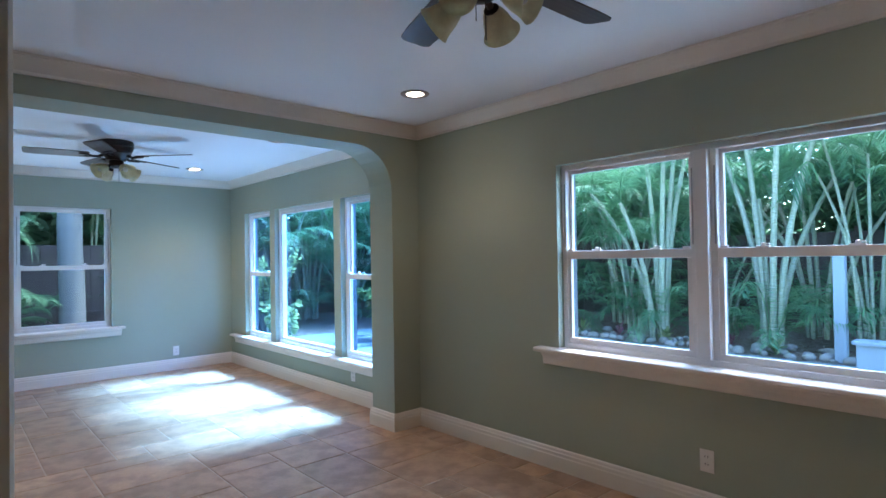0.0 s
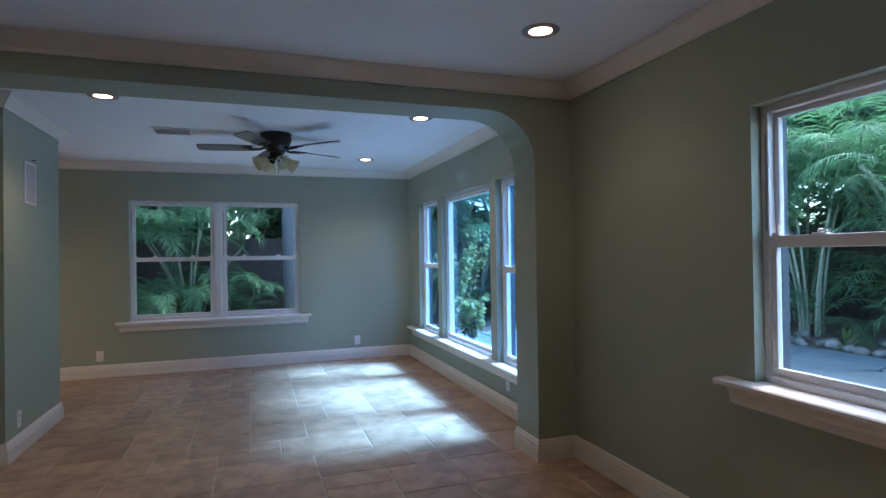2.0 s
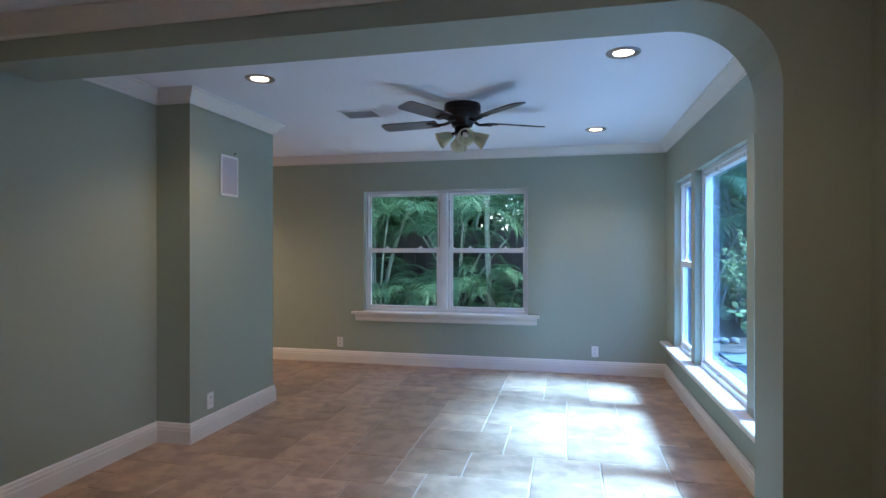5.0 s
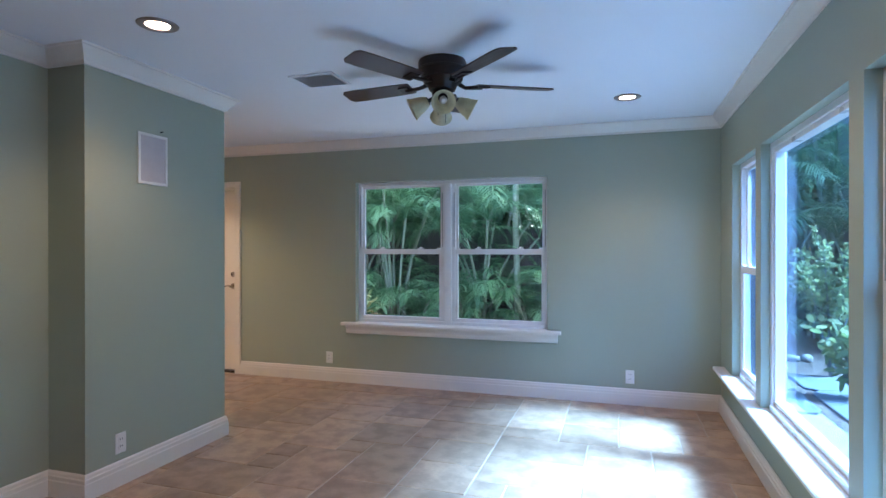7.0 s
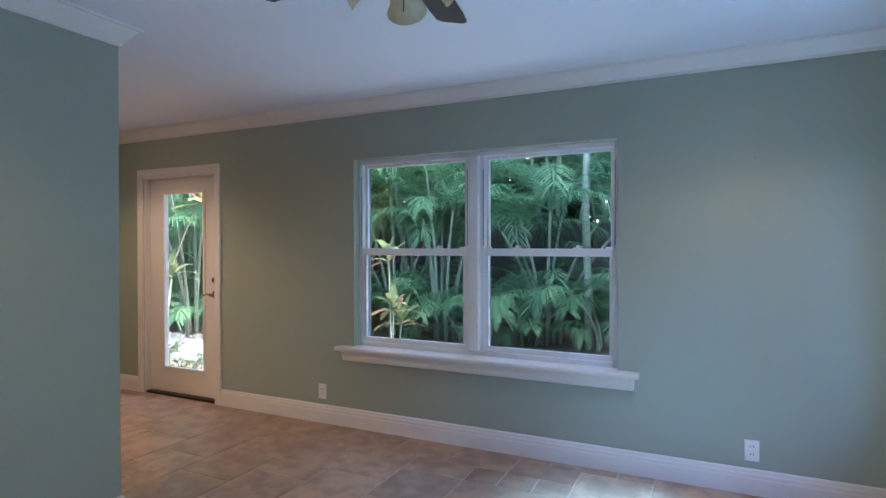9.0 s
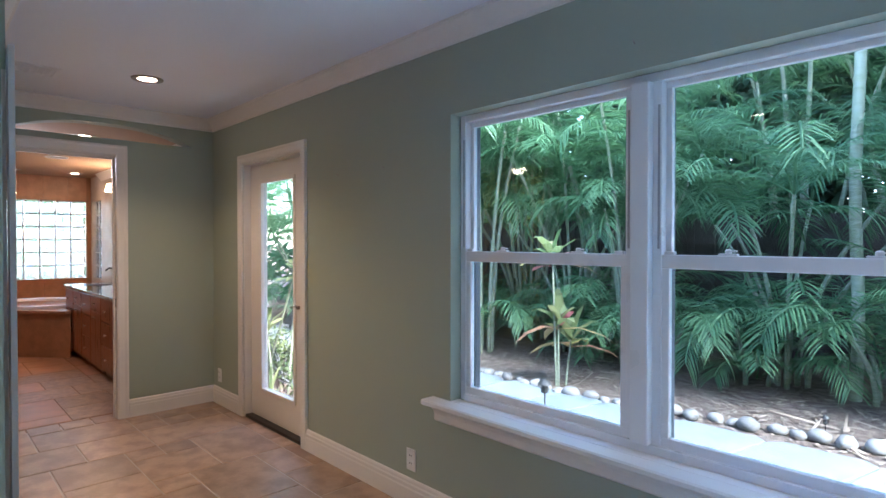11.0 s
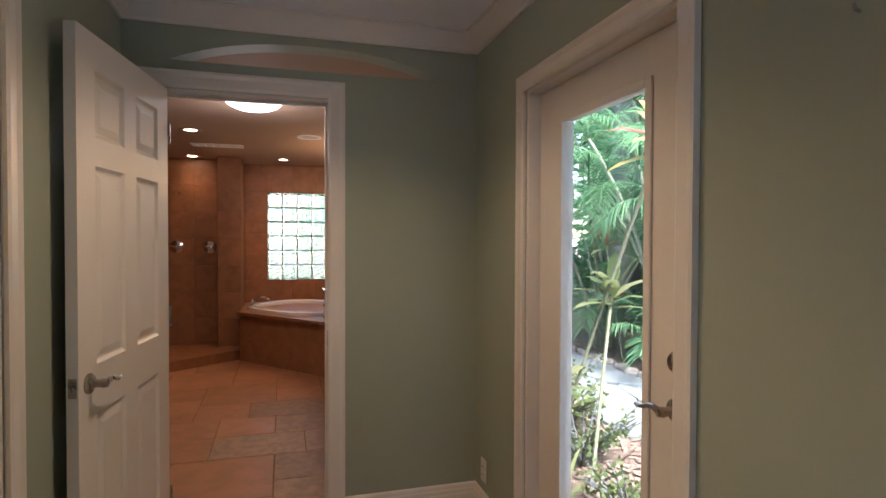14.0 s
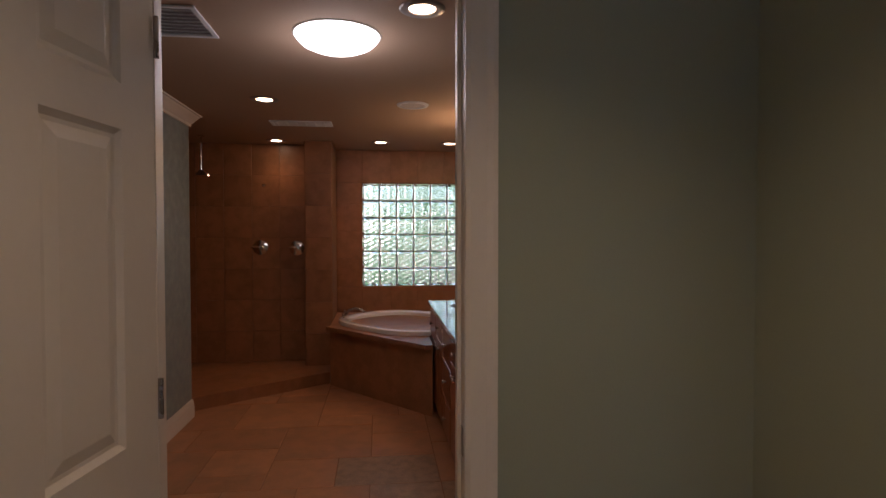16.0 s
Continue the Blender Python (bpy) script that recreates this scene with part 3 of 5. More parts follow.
def panel_leaf(w, h, t):
    """Six-panel door: a slab with recessed, raised-field panels on both faces. Local x from the hinge, y thickness, z up."""
    bm = bmesh.new()
    sw, mid = 0.115 * w / 0.76, 0.10 * w / 0.76
    cols = [0, sw, (w - mid) / 2, (w + mid) / 2, w - sw, w]
    rows = [0, 0.20, 0.82, 0.98, 1.62, 1.71, h - 0.115, h]
    for y, s in ((0.0, 1), (t, -1)):
        for i in range(5):
            for j in range(7):
                x0, x1, z0, z1 = cols[i], cols[i + 1], rows[j], rows[j + 1]
                if i in (1, 3) and j in (1, 3, 5):
                    loops = []
                    for inset, dep in ((0, 0), (0.012, 0.009), (0.020, 0.010), (0.045, 0.003), (0.048, 0.003)):
                        loops.append([bm.verts.new((x, y + s * dep, z)) for x, z in ((x0 + inset, z0 + inset), (x1 - inset, z0 + inset), (x1 - inset, z1 - inset), (x0 + inset, z1 - inset))])
                    for a, b in zip(loops, loops[1:]):
                        for k in range(4):
                            bm.faces.new((a[k], a[(k + 1) % 4], b[(k + 1) % 4], b[k]))
                    bm.faces.new(loops[-1])
                else:
                    bm.faces.new([bm.verts.new(p) for p in ((x0, y, z0), (x1, y, z0), (x1, y, z1), (x0, y, z1))])
    for a, b in (((0, 0), (w, 0)), ((w, 0), (w, h)), ((w, h), (0, h)), ((0, h), (0, 0))):
        bm.faces.new([bm.verts.new(p) for p in ((a[0], 0, a[1]), (b[0], 0, b[1]), (b[0], t, b[1]), (a[0], t, a[1]))])
    bmesh.ops.remove_doubles(bm, verts=bm.verts[:], dist=1e-5)
    return bm


# bathroom door frame and its open leaf
fr = thing("door_1", pose(HALL_W, 0, 0, 0, 0, 90), "white cased doorway into the bathroom", "door frame", kind="structure")
casing(fr, BDOOR[0], BDOOR[1] - 0.015, BDOOR[3])
jambs(fr, BDOOR[0], BDOOR[1], BDOOR[3], 0.12, stop=0.045)
part("strike_plate", one_box(BDOOR[1] - 0.018, BDOOR[1] - 0.0165, 0.008, 0.036, 0.88, 0.95), NICKEL, fr, "satin nickel strike plate")
LEAF_W = 0.775
leaf_angle = math.degrees(math.atan2(-0.103, 0.70))
leaf = thing("panel_door", pose(HALL_W + 0.024, BDOOR[0] + 0.018, 0.012, 0, 0, leaf_angle), "white six-panel door standing open against the hall wall", "door")
LT = 0.035
part("slab", panel_leaf(LEAF_W, 2.04, LT), TRIM, leaf, m=Matrix.Translation((0, -0.0, 0)))
lever(leaf, Matrix.Translation((LEAF_W - 0.062, LT, 0.93)) @ Matrix.Rotation(radians(180), 4, "Z"), flip=1)
part("latch_plate", one_box(LEAF_W, LEAF_W + 0.0015, 0.005, 0.030, 0.90, 0.96), NICKEL, leaf, "satin nickel latch plate")
part("latch_bolt", one_box(LEAF_W + 0.0015, LEAF_W + 0.011, 0.012, 0.023, 0.922, 0.938, bevel=0.002), NICKEL, leaf)
for z in (0.2, 1.0, 1.8):
    part("hinge", lathe(bmesh.new(), [(0.006, 0.0), (0.006, 0.09)], 10, Matrix.Translation((-0.006, LT + 0.004, z))), NICKEL, leaf, smooth=True)

# yellow room doorway
fr = thing("door_2", pose(0, HALL_S, 0, 0, 0, 180), "white cased open doorway into a yellow room", "door frame", kind="structure")
casing(fr, -YD[1], -YD[0], YD[3])
jambs(fr, -YD[1], -YD[0], YD[3], 0.12, stop=0.05)
part("strike_plate", one_box(-YD[0] - 0.018, -YD[0] - 0.0165, 0.010, 0.040, 0.87, 0.95), NICKEL, fr, "satin nickel strike plate")

# entry doorway casing
fr = thing("door_3", pose(0.52, 0, 0, 0, 0, 90), "white cased doorway", "door frame", kind="structure")
casing(fr, -0.5, 1.0, 2.1)
jambs(fr, -0.5, 1.0, 2.1, 0.12)

# glazed garden door
gd = thing("door_4", pose(0, N, 0), "white cased frame of the garden door", "door frame", kind="structure")
casing(gd, GDOOR[0] + 0.0, GDOOR[1] - 0.0, GDOOR[3] - 0.005, wide=0.068)
jambs(gd, GDOOR[0], GDOOR[1], GDOOR[3], 0.13)
part("threshold", one_box(GDOOR[0] + 0.016, GDOOR[1] - 0.016, 0.0, 0.19, -0.002, 0.022, bevel=0.006), BRONZE, gd, "dark metal threshold")
ld = thing("garden_door", pose(GDOOR[0] + 0.018, N + 0.055, 0.024), "white garden door with one full-height glass pane", "door")
DW, DH, DT = GDOOR[1] - GDOOR[0] - 0.036, GDOOR[3] - 0.045, 0.045
GX0, GX1, GZ0, GZ1 = 0.185, DW - 0.185, 0.225, DH - 0.14
for nm, a in (("stile", (0, GX0, 0, DH)), ("stile", (GX1, DW, 0, DH)), ("top_rail", (GX0, GX1, GZ1, DH)), ("bottom_rail", (GX0, GX1, 0, GZ0))):
    part(nm, one_box(a[0], a[1], 0, DT, a[2], a[3]), TRIM, ld)
for a in ((GX0 - 0.022, GX0 + 0.008, GZ0 - 0.022, GZ1 + 0.022), (GX1 - 0.008, GX1 + 0.022, GZ0 - 0.022, GZ1 + 0.022), (GX0 + 0.008, GX1 - 0.008, GZ1 - 0.008, GZ1 + 0.022), (GX0 + 0.008, GX1 - 0.008, GZ0 - 0.022, GZ0 + 0.008)):
    part("glazing_bead", one_box(a[0], a[1], -0.010, -0.0005, a[2], a[3], bevel=0.004), TRIM, ld)
ob = part("pane", one_box(GX0, GX1, 0.02, 0.024, GZ0, GZ1), GLASS_D, ld)
ob.visible_shadow = False
lever(ld, Matrix.Translation((DW - 0.055, 0.0, 0.915)), flip=-1)
part("deadbolt", lathe(bmesh.new(), [(0.030, 0.0), (0.030, 0.006), (0.024, 0.012), (0.02, 0.012)], 20, Matrix.Translation((DW - 0.055, 0, 1.045)) @ Matrix.Rotation(radians(90), 4, "X")), NICKEL, ld, "satin nickel deadbolt", smooth=True)


# ---- ceiling fixtures ----
RING = surface("satin trim ring", (0.30, 0.26, 0.25), 0.35, metal=0.3, var=0.05, bump=0)


def downlight(x, y, z, watts, label="lit recessed ceiling light with a pale trim ring", color=(1.0, 0.78, 0.52), group="recessed ceiling lights"):
    t = thing("recessed_light", pose(x, y, z), label, "ceiling light", group)
    part("trim_ring", lathe(bmesh.new(), [(0.054, 0.0), (0.058, -0.006), (0.088, -0.007), (0.094, -0.003), (0.095, 0.0)], 32, cap=False), RING, t, "satin grey trim ring", smooth=True)
    part("bulb", lathe(bmesh.new(), [(0.0, -0.004), (0.045, -0.0035), (0.056, -0.001)], 28, cap=False), LAMP_ON, t, "glowing lamp face")
    if watts:
        lamp = new("lamp", bpy.data.lights.new("lamp", "SPOT"))
        lamp.data.energy, lamp.data.color, lamp.data.spot_size, lamp.data.spot_blend, lamp.data.shadow_soft_size = watts, color, radians(125), 0.7, 0.05
        lamp.matrix_basis = pose(x, y, z - 0.012)
    return t


WATT = 2.8
# the last two are out of view, set by symmetry about the fan
for x, y in ((0.49, 5.08), (2.73, 5.09), (2.68, 7.13), (-1.88, 7.2), (2.79, 3.23), (2.79, 0.63), (0.3, 3.23)):
    downlight(x, y, H, (4.9 if x < 0 else WATT) if y > 4 else 0.85)
# unseen corridor light, added to brighten the entry door casing
downlight(-0.4, 0.1, H, 3.5)
for x, y in ((-5.5, 6.26), (-7.2, 6.03), (-7.2, 7.05), (-7.2, 7.75), (-3.85, 7.22)):
    downlight(x, y, BATH_H, 0.6 if y < 6.1 else 1.4, color=(1.0, 0.58, 0.28))


def ceiling_fan(x, y, z, spin, label):
    t = thing("ceiling_fan", pose(x, y, z), label, "ceiling fan", "ceiling fans")
    part("motor_housing", lathe(bmesh.new(), [(0.0, 0.0), (0.135, 0.0), (0.14, -0.012), (0.138, -0.05), (0.128, -0.085), (0.118, -0.10), (0.121, -0.108), (0.108, -0.125), (0.085, -0.145), (0.075, -0.17), (0.0, -0.17)], 32), BRONZE, t, smooth=True)
    part("housing_band", lathe(bmesh.new(), [(0.136, -0.045), (0.141, -0.050), (0.141, -0.056), (0.134, -0.060)], 32, cap=False), BRONZE, t, smooth=True)
    part("switch_housing", lathe(bmesh.new(), [(0.0, -0.17), (0.055, -0.17), (0.06, -0.185), (0.055, -0.22), (0.035, -0.235), (0.0, -0.238)], 24), BRONZE, t, smooth=True)
    for k in range(5):
        a = radians(spin + 72 * k)
        m = Matrix.Rotation(a, 4, "Z") @ Matrix.Translation((0, 0, -0.135)) @ Matrix.Rotation(radians(11), 4, "X")
        bm = bmesh.new()
        outline = [(0.20, 0.058), (0.30, 0.064), (0.56, 0.070), (0.645, 0.066), (0.665, 0.045), (0.665, -0.045), (0.645, -0.066), (0.56, -0.070), (0.30, -0.064), (0.20, -0.058)]
        va = [bm.verts.new((p, q, 0.0)) for p, q in outline]
        vb = [bm.verts.new((p, q, 0.007)) for p, q in outline]
        bm.faces.new(va)
        bm.faces.new(vb[::-1])
        for i in range(len(outline)):
            j = (i + 1) % len(outline)
            bm.faces.new((va[i], va[j], vb[j], vb[i]))
        blade = part("blade", bm, BLADE, t, m=m)
        br = tube(bmesh.new(), [(0.09, 0, 0.012), (0.14, 0.012, -0.012), (0.19, 0.0, -0.008), (0.24, 0, -0.006)], [0.014, 0.011, 0.012, 0.012], 8)
        box(br, 0.21, 0.28, -0.035, 0.035, -0.009, -0.001, bevel=0.003)
        part("blade_bracket", br, BRONZE, blade)
    for k in range(4):
        a = radians(20 + 90 * k)
        m = Matrix.Rotation(a, 4, "Z") @ Matrix.Translation((0.05, 0, -0.215)) @ Matrix.Rotation(radians(118), 4, "Y")
        arm = part("lamp_arm", lathe(bmesh.new(), [(0.012, -0.01), (0.012, 0.03), (0.026, 0.035), (0.028, 0.05)], 14), BRONZE, t, m=m, smooth=True)
        bm = lathe(bmesh.new(), [(0.027, 0.04), (0.036, 0.055), (0.047, 0.085), (0.054, 0.115), (0.064, 0.14), (0.068, 0.143), (0.060, 0.138), (0.050, 0.112), (0.042, 0.084), (0.03, 0.056)], 20, cap=False)
        shade = part("glass_shade", bm, MARBLED, t, "cream marbled glass bell shade", smooth=True, m=m)
        part("light_bulb", lathe(bmesh.new(), [(0.0, 0.045), (0.012, 0.05), (0.02, 0.085), (0.022, 0.10), (0.012, 0.117), (0.0, 0.12)], 12, cap=False), PLASTIC, shade, smooth=True)
    for dx, zz in ((0.02, -0.36), (-0.025, -0.31)):
        part("pull_chain", tube(bmesh.new(), [(dx, 0, -0.23), (dx, 0, zz)], 0.0018, 6), BRONZE, t)
    return t


ceiling_fan(1.645, 6.0, H, 28, "dark bronze ceiling fan with five blades and marbled glass shades")
ceiling_fan(1.80, 1.68, H, -2, "dark bronze ceiling fan with cream marbled glass shades")


def vent(name, m, w, l, label, slats=11, mat=CEIL, dark=DARK):
    t = thing(name, m, label, "air vent")
    part("backing", one_box(-w / 2 + 0.01, w / 2 - 0.01, -l / 2 + 0.01, l / 2 - 0.01, -0.004, -0.001), dark, t)
    for a in ((-w / 2, w / 2, -l / 2, -l / 2 + 0.022), (-w / 2, w / 2, l / 2 - 0.022, l / 2), (-w / 2, -w / 2 + 0.022, -l / 2 + 0.022, l / 2 - 0.022), (w / 2 - 0.022, w / 2, -l / 2 + 0.022, l / 2 - 0.022)):
        part("frame", one_box(*a, -0.010, -0.0005, bevel=0.002), mat, t)
    for k in range(slats):
        y = -l / 2 + 0.022 + (l - 0.044) * (k + 0.5) / slats
        bm = one_box(-w / 2 + 0.022, w / 2 - 0.022, -0.0065, 0.0065, -0.001, 0.0008)
        part("slat", bm, mat, t, m=Matrix.Translation((0, y, -0.008)) @ Matrix.Rotation(radians(35), 4, "X"))
    return t


vent("ceiling_vent", pose(0.79, 6.10, H), 0.31, 0.27, "white slatted ceiling air vent")
vent("ceiling_vent", pose(-2.12, 6.60, H), 0.22, 0.32, "flat white return air grille in the ceiling", 8, CEIL, CEIL)


def outlet(m, label="white duplex wall outlet"):
    t = thing("wall_outlet", m, label, "outlet", "wall outlets")
    part("plate", one_box(-0.036, 0.036, -0.006, -0.0005, -0.058, 0.058, bevel=0.0025), PLASTIC, t)
    for z in (-0.02, 0.02):
        soc = part("socket", lathe(bmesh.new(), [(0.017, 0.0), (0.017, 0.002), (0.0, 0.002)], 16, Matrix.Translation((0, -0.006, z)) @ Matrix.Rotation(radians(90), 4, "X"), cap=False), PLASTIC, t)
        for u in (-0.007, 0.007):
            part("slot", one_box(u - 0.0015, u + 0.0015, -0.0088, -0.008, z - 0.002, z + 0.008), DARK, soc)
    return t


for m in (pose(2.715, N, 0.24), pose(-0.2, N, 0.24), pose(-2.74, N, 0.245), pose(E, 5.0, 0.255, 0, 0, -90), pose(E, 1.68, 0.30, 0, 0, -90), pose(BUMP_X, 5.41, 0.24, 0, 0, 90)):
    outlet(m)

# flat speaker panel high on the boxed-out wall, with the screw left above it
for m in (pose(1.05, N, 2.11), pose(2.73, N, 1.84), pose(-0.89, N, 1.80), pose(-0.43, N, 1.80), pose(E, 1.71, 2.02, 0, 0, -90)):
    part("shank", tube(bmesh.new(), [(0, 0, 0), (0, -0.012, 0.003), (0, -0.014, 0.012)], 0.0028, 6), NICKEL, thing("wall_nail", m, "small bent nail in the sage wall", "nail", "wall nails"))
sp = thing("wall_speaker", pose(BUMP_X, 5.645, 1.90, 0, 0, 90), "flat white wall speaker with a pale fabric grille", "speaker")
FABRIC = surface("pale grille cloth", (0.5, 0.46, 0.48), 0.9, var=0.08, scale=30, fine=400, bump=0.3)
for a in ((-0.112, 0.112, -0.155, -0.138), (-0.112, 0.112, 0.138, 0.155), (-0.112, -0.095, -0.138, 0.138), (0.095, 0.112, -0.138, 0.138)):
    part("frame", one_box(a[0], a[1], -0.009, -0.0005, a[2], a[3], bevel=0.002), PLASTIC, sp)
part("grille", one_box(-0.095, 0.095, -0.006, -0.0005, -0.138, 0.138), FABRIC, sp)
part("screw", tube(bmesh.new(), [(0.065, 0.0, 0.18), (0.065, -0.018, 0.182)], 0.004, 8), DARK, thing("wall_screw", pose(BUMP_X, 5.645, 1.90, 0, 0, 90), "small dark screw standing out of the plaster", "screw"))

# ---- bathroom ----
def wavy_block(B):
    """A glass block with a flat rim and crossed waves pressed into both faces."""
    bm = bmesh.new()
    n, rim, lo, hi = 16, 0.014, 0.0035, B - 0.0035
    us = [lo] + [lo + rim + (hi - lo - 2 * rim) * i / n for i in range(n + 1)] + [hi]
    grids = []
    for y0, sg in ((0.05, 1), (0.11, -1)):
        def depth(u, w):
            if min(u - lo, hi - u, w - lo, hi - w) < rim - 1e-6:
                return 0.0
            p, q = (u - B / 2) / (B / 2), (w - B / 2) / (B / 2)
            return 0.006 + 0.0065 * math.sin(7.5 * p + 2.6 * math.sin(3.2 * q * sg)) * math.cos(5.5 * q + 1.9 * p)
        grids.append([[bm.verts.new((u, y0 + sg * depth(u, w), w)) for w in us] for u in us])
    k = len(us)
    for g in grids:
        for i in range(k - 1):
            for j in range(k - 1):
                bm.faces.new((g[i][j], g[i + 1][j], g[i + 1][j + 1], g[i][j + 1]))
    f, c = grids
    for i in range(k - 1):
        for a, b_ in (((i, 0), (i + 1, 0)), ((i, k - 1), (i + 1, k - 1)), ((0, i), (0, i + 1)), ((k - 1, i), (k - 1, i + 1))):
            bm.faces.new((f[a[0]][a[1]], f[b_[0]][b_[1]], c[b_[0]][b_[1]], c[a[0]][a[1]]))
    return bm


def glass_blocks():
    """Window of square wavy glass blocks that turns the corner."""
    m, nt, b = nodes_of("wavy block glass")
    b.inputs["Base Color"].default_value = (0.78, 0.88, 0.93, 1)
    b.inputs["Roughness"].default_value = 0.03
    b.inputs["IOR"].default_value = 1.35
    b.inputs["Transmission Weight"].default_value = 1.0
    t = thing("window_6", pose(BW, 6.85, 0.85, 0, 0, 90), "window of square wavy glass blocks in white mortar", "window", kind="structure")
    B = 0.19
    mortar = surface("white mortar", (0.82, 0.83, 0.83), 0.8, var=0.1, bump=0.2)
    block = mesh_of("glass_block", wavy_block(B), m, True)
    def lay(parent, nx):
        for i in range(nx):
            for j in range(6):
                ob = new("glass_block", block)
                ob.parent = parent
                ob.matrix_basis = Matrix.Translation((i * B, 0, j * B))
        for i in range(1, nx):
            part("mortar_joint", one_box(i * B - 0.0035, i * B + 0.0035, 0.045, 0.115, 0, 6 * B), mortar, parent)
        for j in range(1, 6):
            part("mortar_joint", one_box(0, nx * B, 0.046, 0.114, j * B - 0.0035, j * B + 0.0035), mortar, parent)
    lay(t, 6)
    t2 = thing("window_7", pose(-7.69, BATH_N, 0.85), "corner return of square wavy glass blocks", "window", kind="structure")
    lay(t2, 3)


glass_blocks()

# corner tub: tiled diagonal apron, deck and moulded white shell
tub = thing("corner_bathtub", pose(0, 0, 0), "white corner whirlpool bathtub in a brown tiled surround", "bathtub")
A, B_, C_, D_ = (-6.86, 6.575), (-5.84, 7.44), (-6.28, BATH_N - 0.005), (BW + 0.005, BATH_N - 0.005)
def prism(bm, pts, z0, z1):
    lo, hi = [bm.verts.new((x, y, z0)) for x, y in pts], [bm.verts.new((x, y, z1)) for x, y in pts]
    bm.faces.new(lo[::-1])
    bm.faces.new(hi)
    for i in range(len(pts)):
        j = (i + 1) % len(pts)
        bm.faces.new((lo[i], lo[j], hi[j], hi[i]))
    return bm
surround = [A, B_, (-5.84, 7.45), (-6.27, 7.45), C_, D_, (BW + 0.005, 6.575)]
part("tiled_apron", prism(bmesh.new(), surround, 0.0, 0.53), BATH_TILE, tub, "brown travertine tiled apron")
over = Vector((0.045, -0.04))
deck_pts = [(A[0] + 0.02, A[1] - 0.0), (A[0] + 0.06, A[1] - 0.035), (B_[0] + 0.02, B_[1] - 0.05), (B_[0] + 0.02, 7.45), (-6.27, 7.452), C_, D_, (BW + 0.005, 6.575)]
part("deck", prism(bmesh.new(), deck_pts, 0.53, 0.565), BATH_TILE, tub, "honey stone deck edge")
bm = bmesh.new()
cx, cy = -6.88, 7.32
def ring(k, z):
    return [bm.verts.new((cx + k * 0.72 * math.copysign(abs(math.cos(a)) ** 0.75, math.cos(a)) * (0.92 if math.cos(a) > 0 else 1.0) - 0.0, cy + k * 0.55 * math.copysign(abs(math.sin(a)) ** 0.75, math.sin(a)), z)) for a in [2 * math.pi * i / 36 for i in range(36)]]
def rot(vs):
    q = Matrix.Rotation(radians(40), 2)
    for v in vs:
        d = q @ Vector((v.co.x - cx, v.co.y - cy))
        v.co.x, v.co.y = cx + d.x, cy + d.y
    return vs
loops = [rot(ring(k, z)) for k, z in ((1.0, 0.566), (1.0, 0.60), (0.97, 0.61), (0.90, 0.608), (0.86, 0.595), (0.82, 0.50), (0.76, 0.25), (0.6, 0.16), (0.2, 0.14))]
for a, b in zip(loops, loops[1:]):
    for i in range(36):
        bm.faces.new((a[i], a[(i + 1) % 36], b[(i + 1) % 36], b[i]))
bm.faces.new(loops[-1])
part("tub_shell", bm, PORCELAIN, tub, "glossy white acrylic shell", smooth=True)
part("jet", lathe(bmesh.new(), [(0.0, 0.012), (0.022, 0.01), (0.03, 0.0)], 14, Matrix.Translation((-7.25, 7.25, 0.54)) @ Matrix.Rotation(radians(60), 4, "Y"), cap=False), NICKEL, tub, smooth=True)
fau = thing("tub_faucet", pose(-7.15, 6.70, 0.565), "bronze roman tub faucet with two handles", "faucet")
part("spout", tube(bmesh.new(), [(0, 0, 0), (0, 0, 0.05), (0.01, 0.03, 0.10), (0.02, 0.09, 0.125), (0.03, 0.15, 0.115), (0.035, 0.19, 0.085)], [0.02, 0.014, 0.013, 0.012, 0.012, 0.011], 10), NICKEL, fau, smooth=True)
for dx in (-0.1, 0.1):
    hd = part("handle", lathe(bmesh.new(), [(0.024, 0.0), (0.018, 0.02), (0.012, 0.05), (0.018, 0.065), (0.012, 0.08), (0.0, 0.084)], 12, Matrix.Translation((dx, -0.01, 0))), NICKEL, fau, smooth=True)
    part("lever", tube(bmesh.new(), [(dx, -0.01, 0.07), (dx * 1.6, -0.02, 0.085)], 0.006, 6), NICKEL, hd)

# shower floor with a diagonal step
solid("shower_floor", prism(bmesh.new(), [(-6.12, 5.46), (-6.88, 6.50), (-6.92, 6.565), (-7.2, 6.565), (-7.2, 6.3), (-7.45, 6.3), (-7.45, 4.9), (-6.05, 4.9), (-6.05, 5.38)], 0.0, 0.11), BATH_TILE, "raised brown stone shower floor with a diagonal step", "floor")
def valve(y, z):
    t = thing("shower_valve", pose(-7.45, y, z, 0, 0, 90), "round chrome shower valve with a lever", "shower valve", "shower valves")
    part("escutcheon", lathe(bmesh.new(), [(0.085, 0.0), (0.085, 0.006), (0.06, 0.014), (0.034, 0.02), (0.03, 0.05), (0.0, 0.055)], 24, Matrix.Rotation(radians(90), 4, "X"), cap=False), CHROME, t, smooth=True)
    part("lever", tube(bmesh.new(), [(0, -0.045, 0), (-0.05, -0.06, 0.01), (-0.085, -0.058, 0.0)], [0.012, 0.009, 0.007], 8), CHROME, t, smooth=True)
valve(5.82, 1.29)
valve(6.19, 1.285)
sh = thing("overhead_shower", pose(-7.0, 5.38, 0), "chrome shower head hanging from the ceiling", "shower head")
part("pipe", tube(bmesh.new(), [(0, 0, BATH_H), (0, 0, 2.02)], 0.009, 8), CHROME, sh)
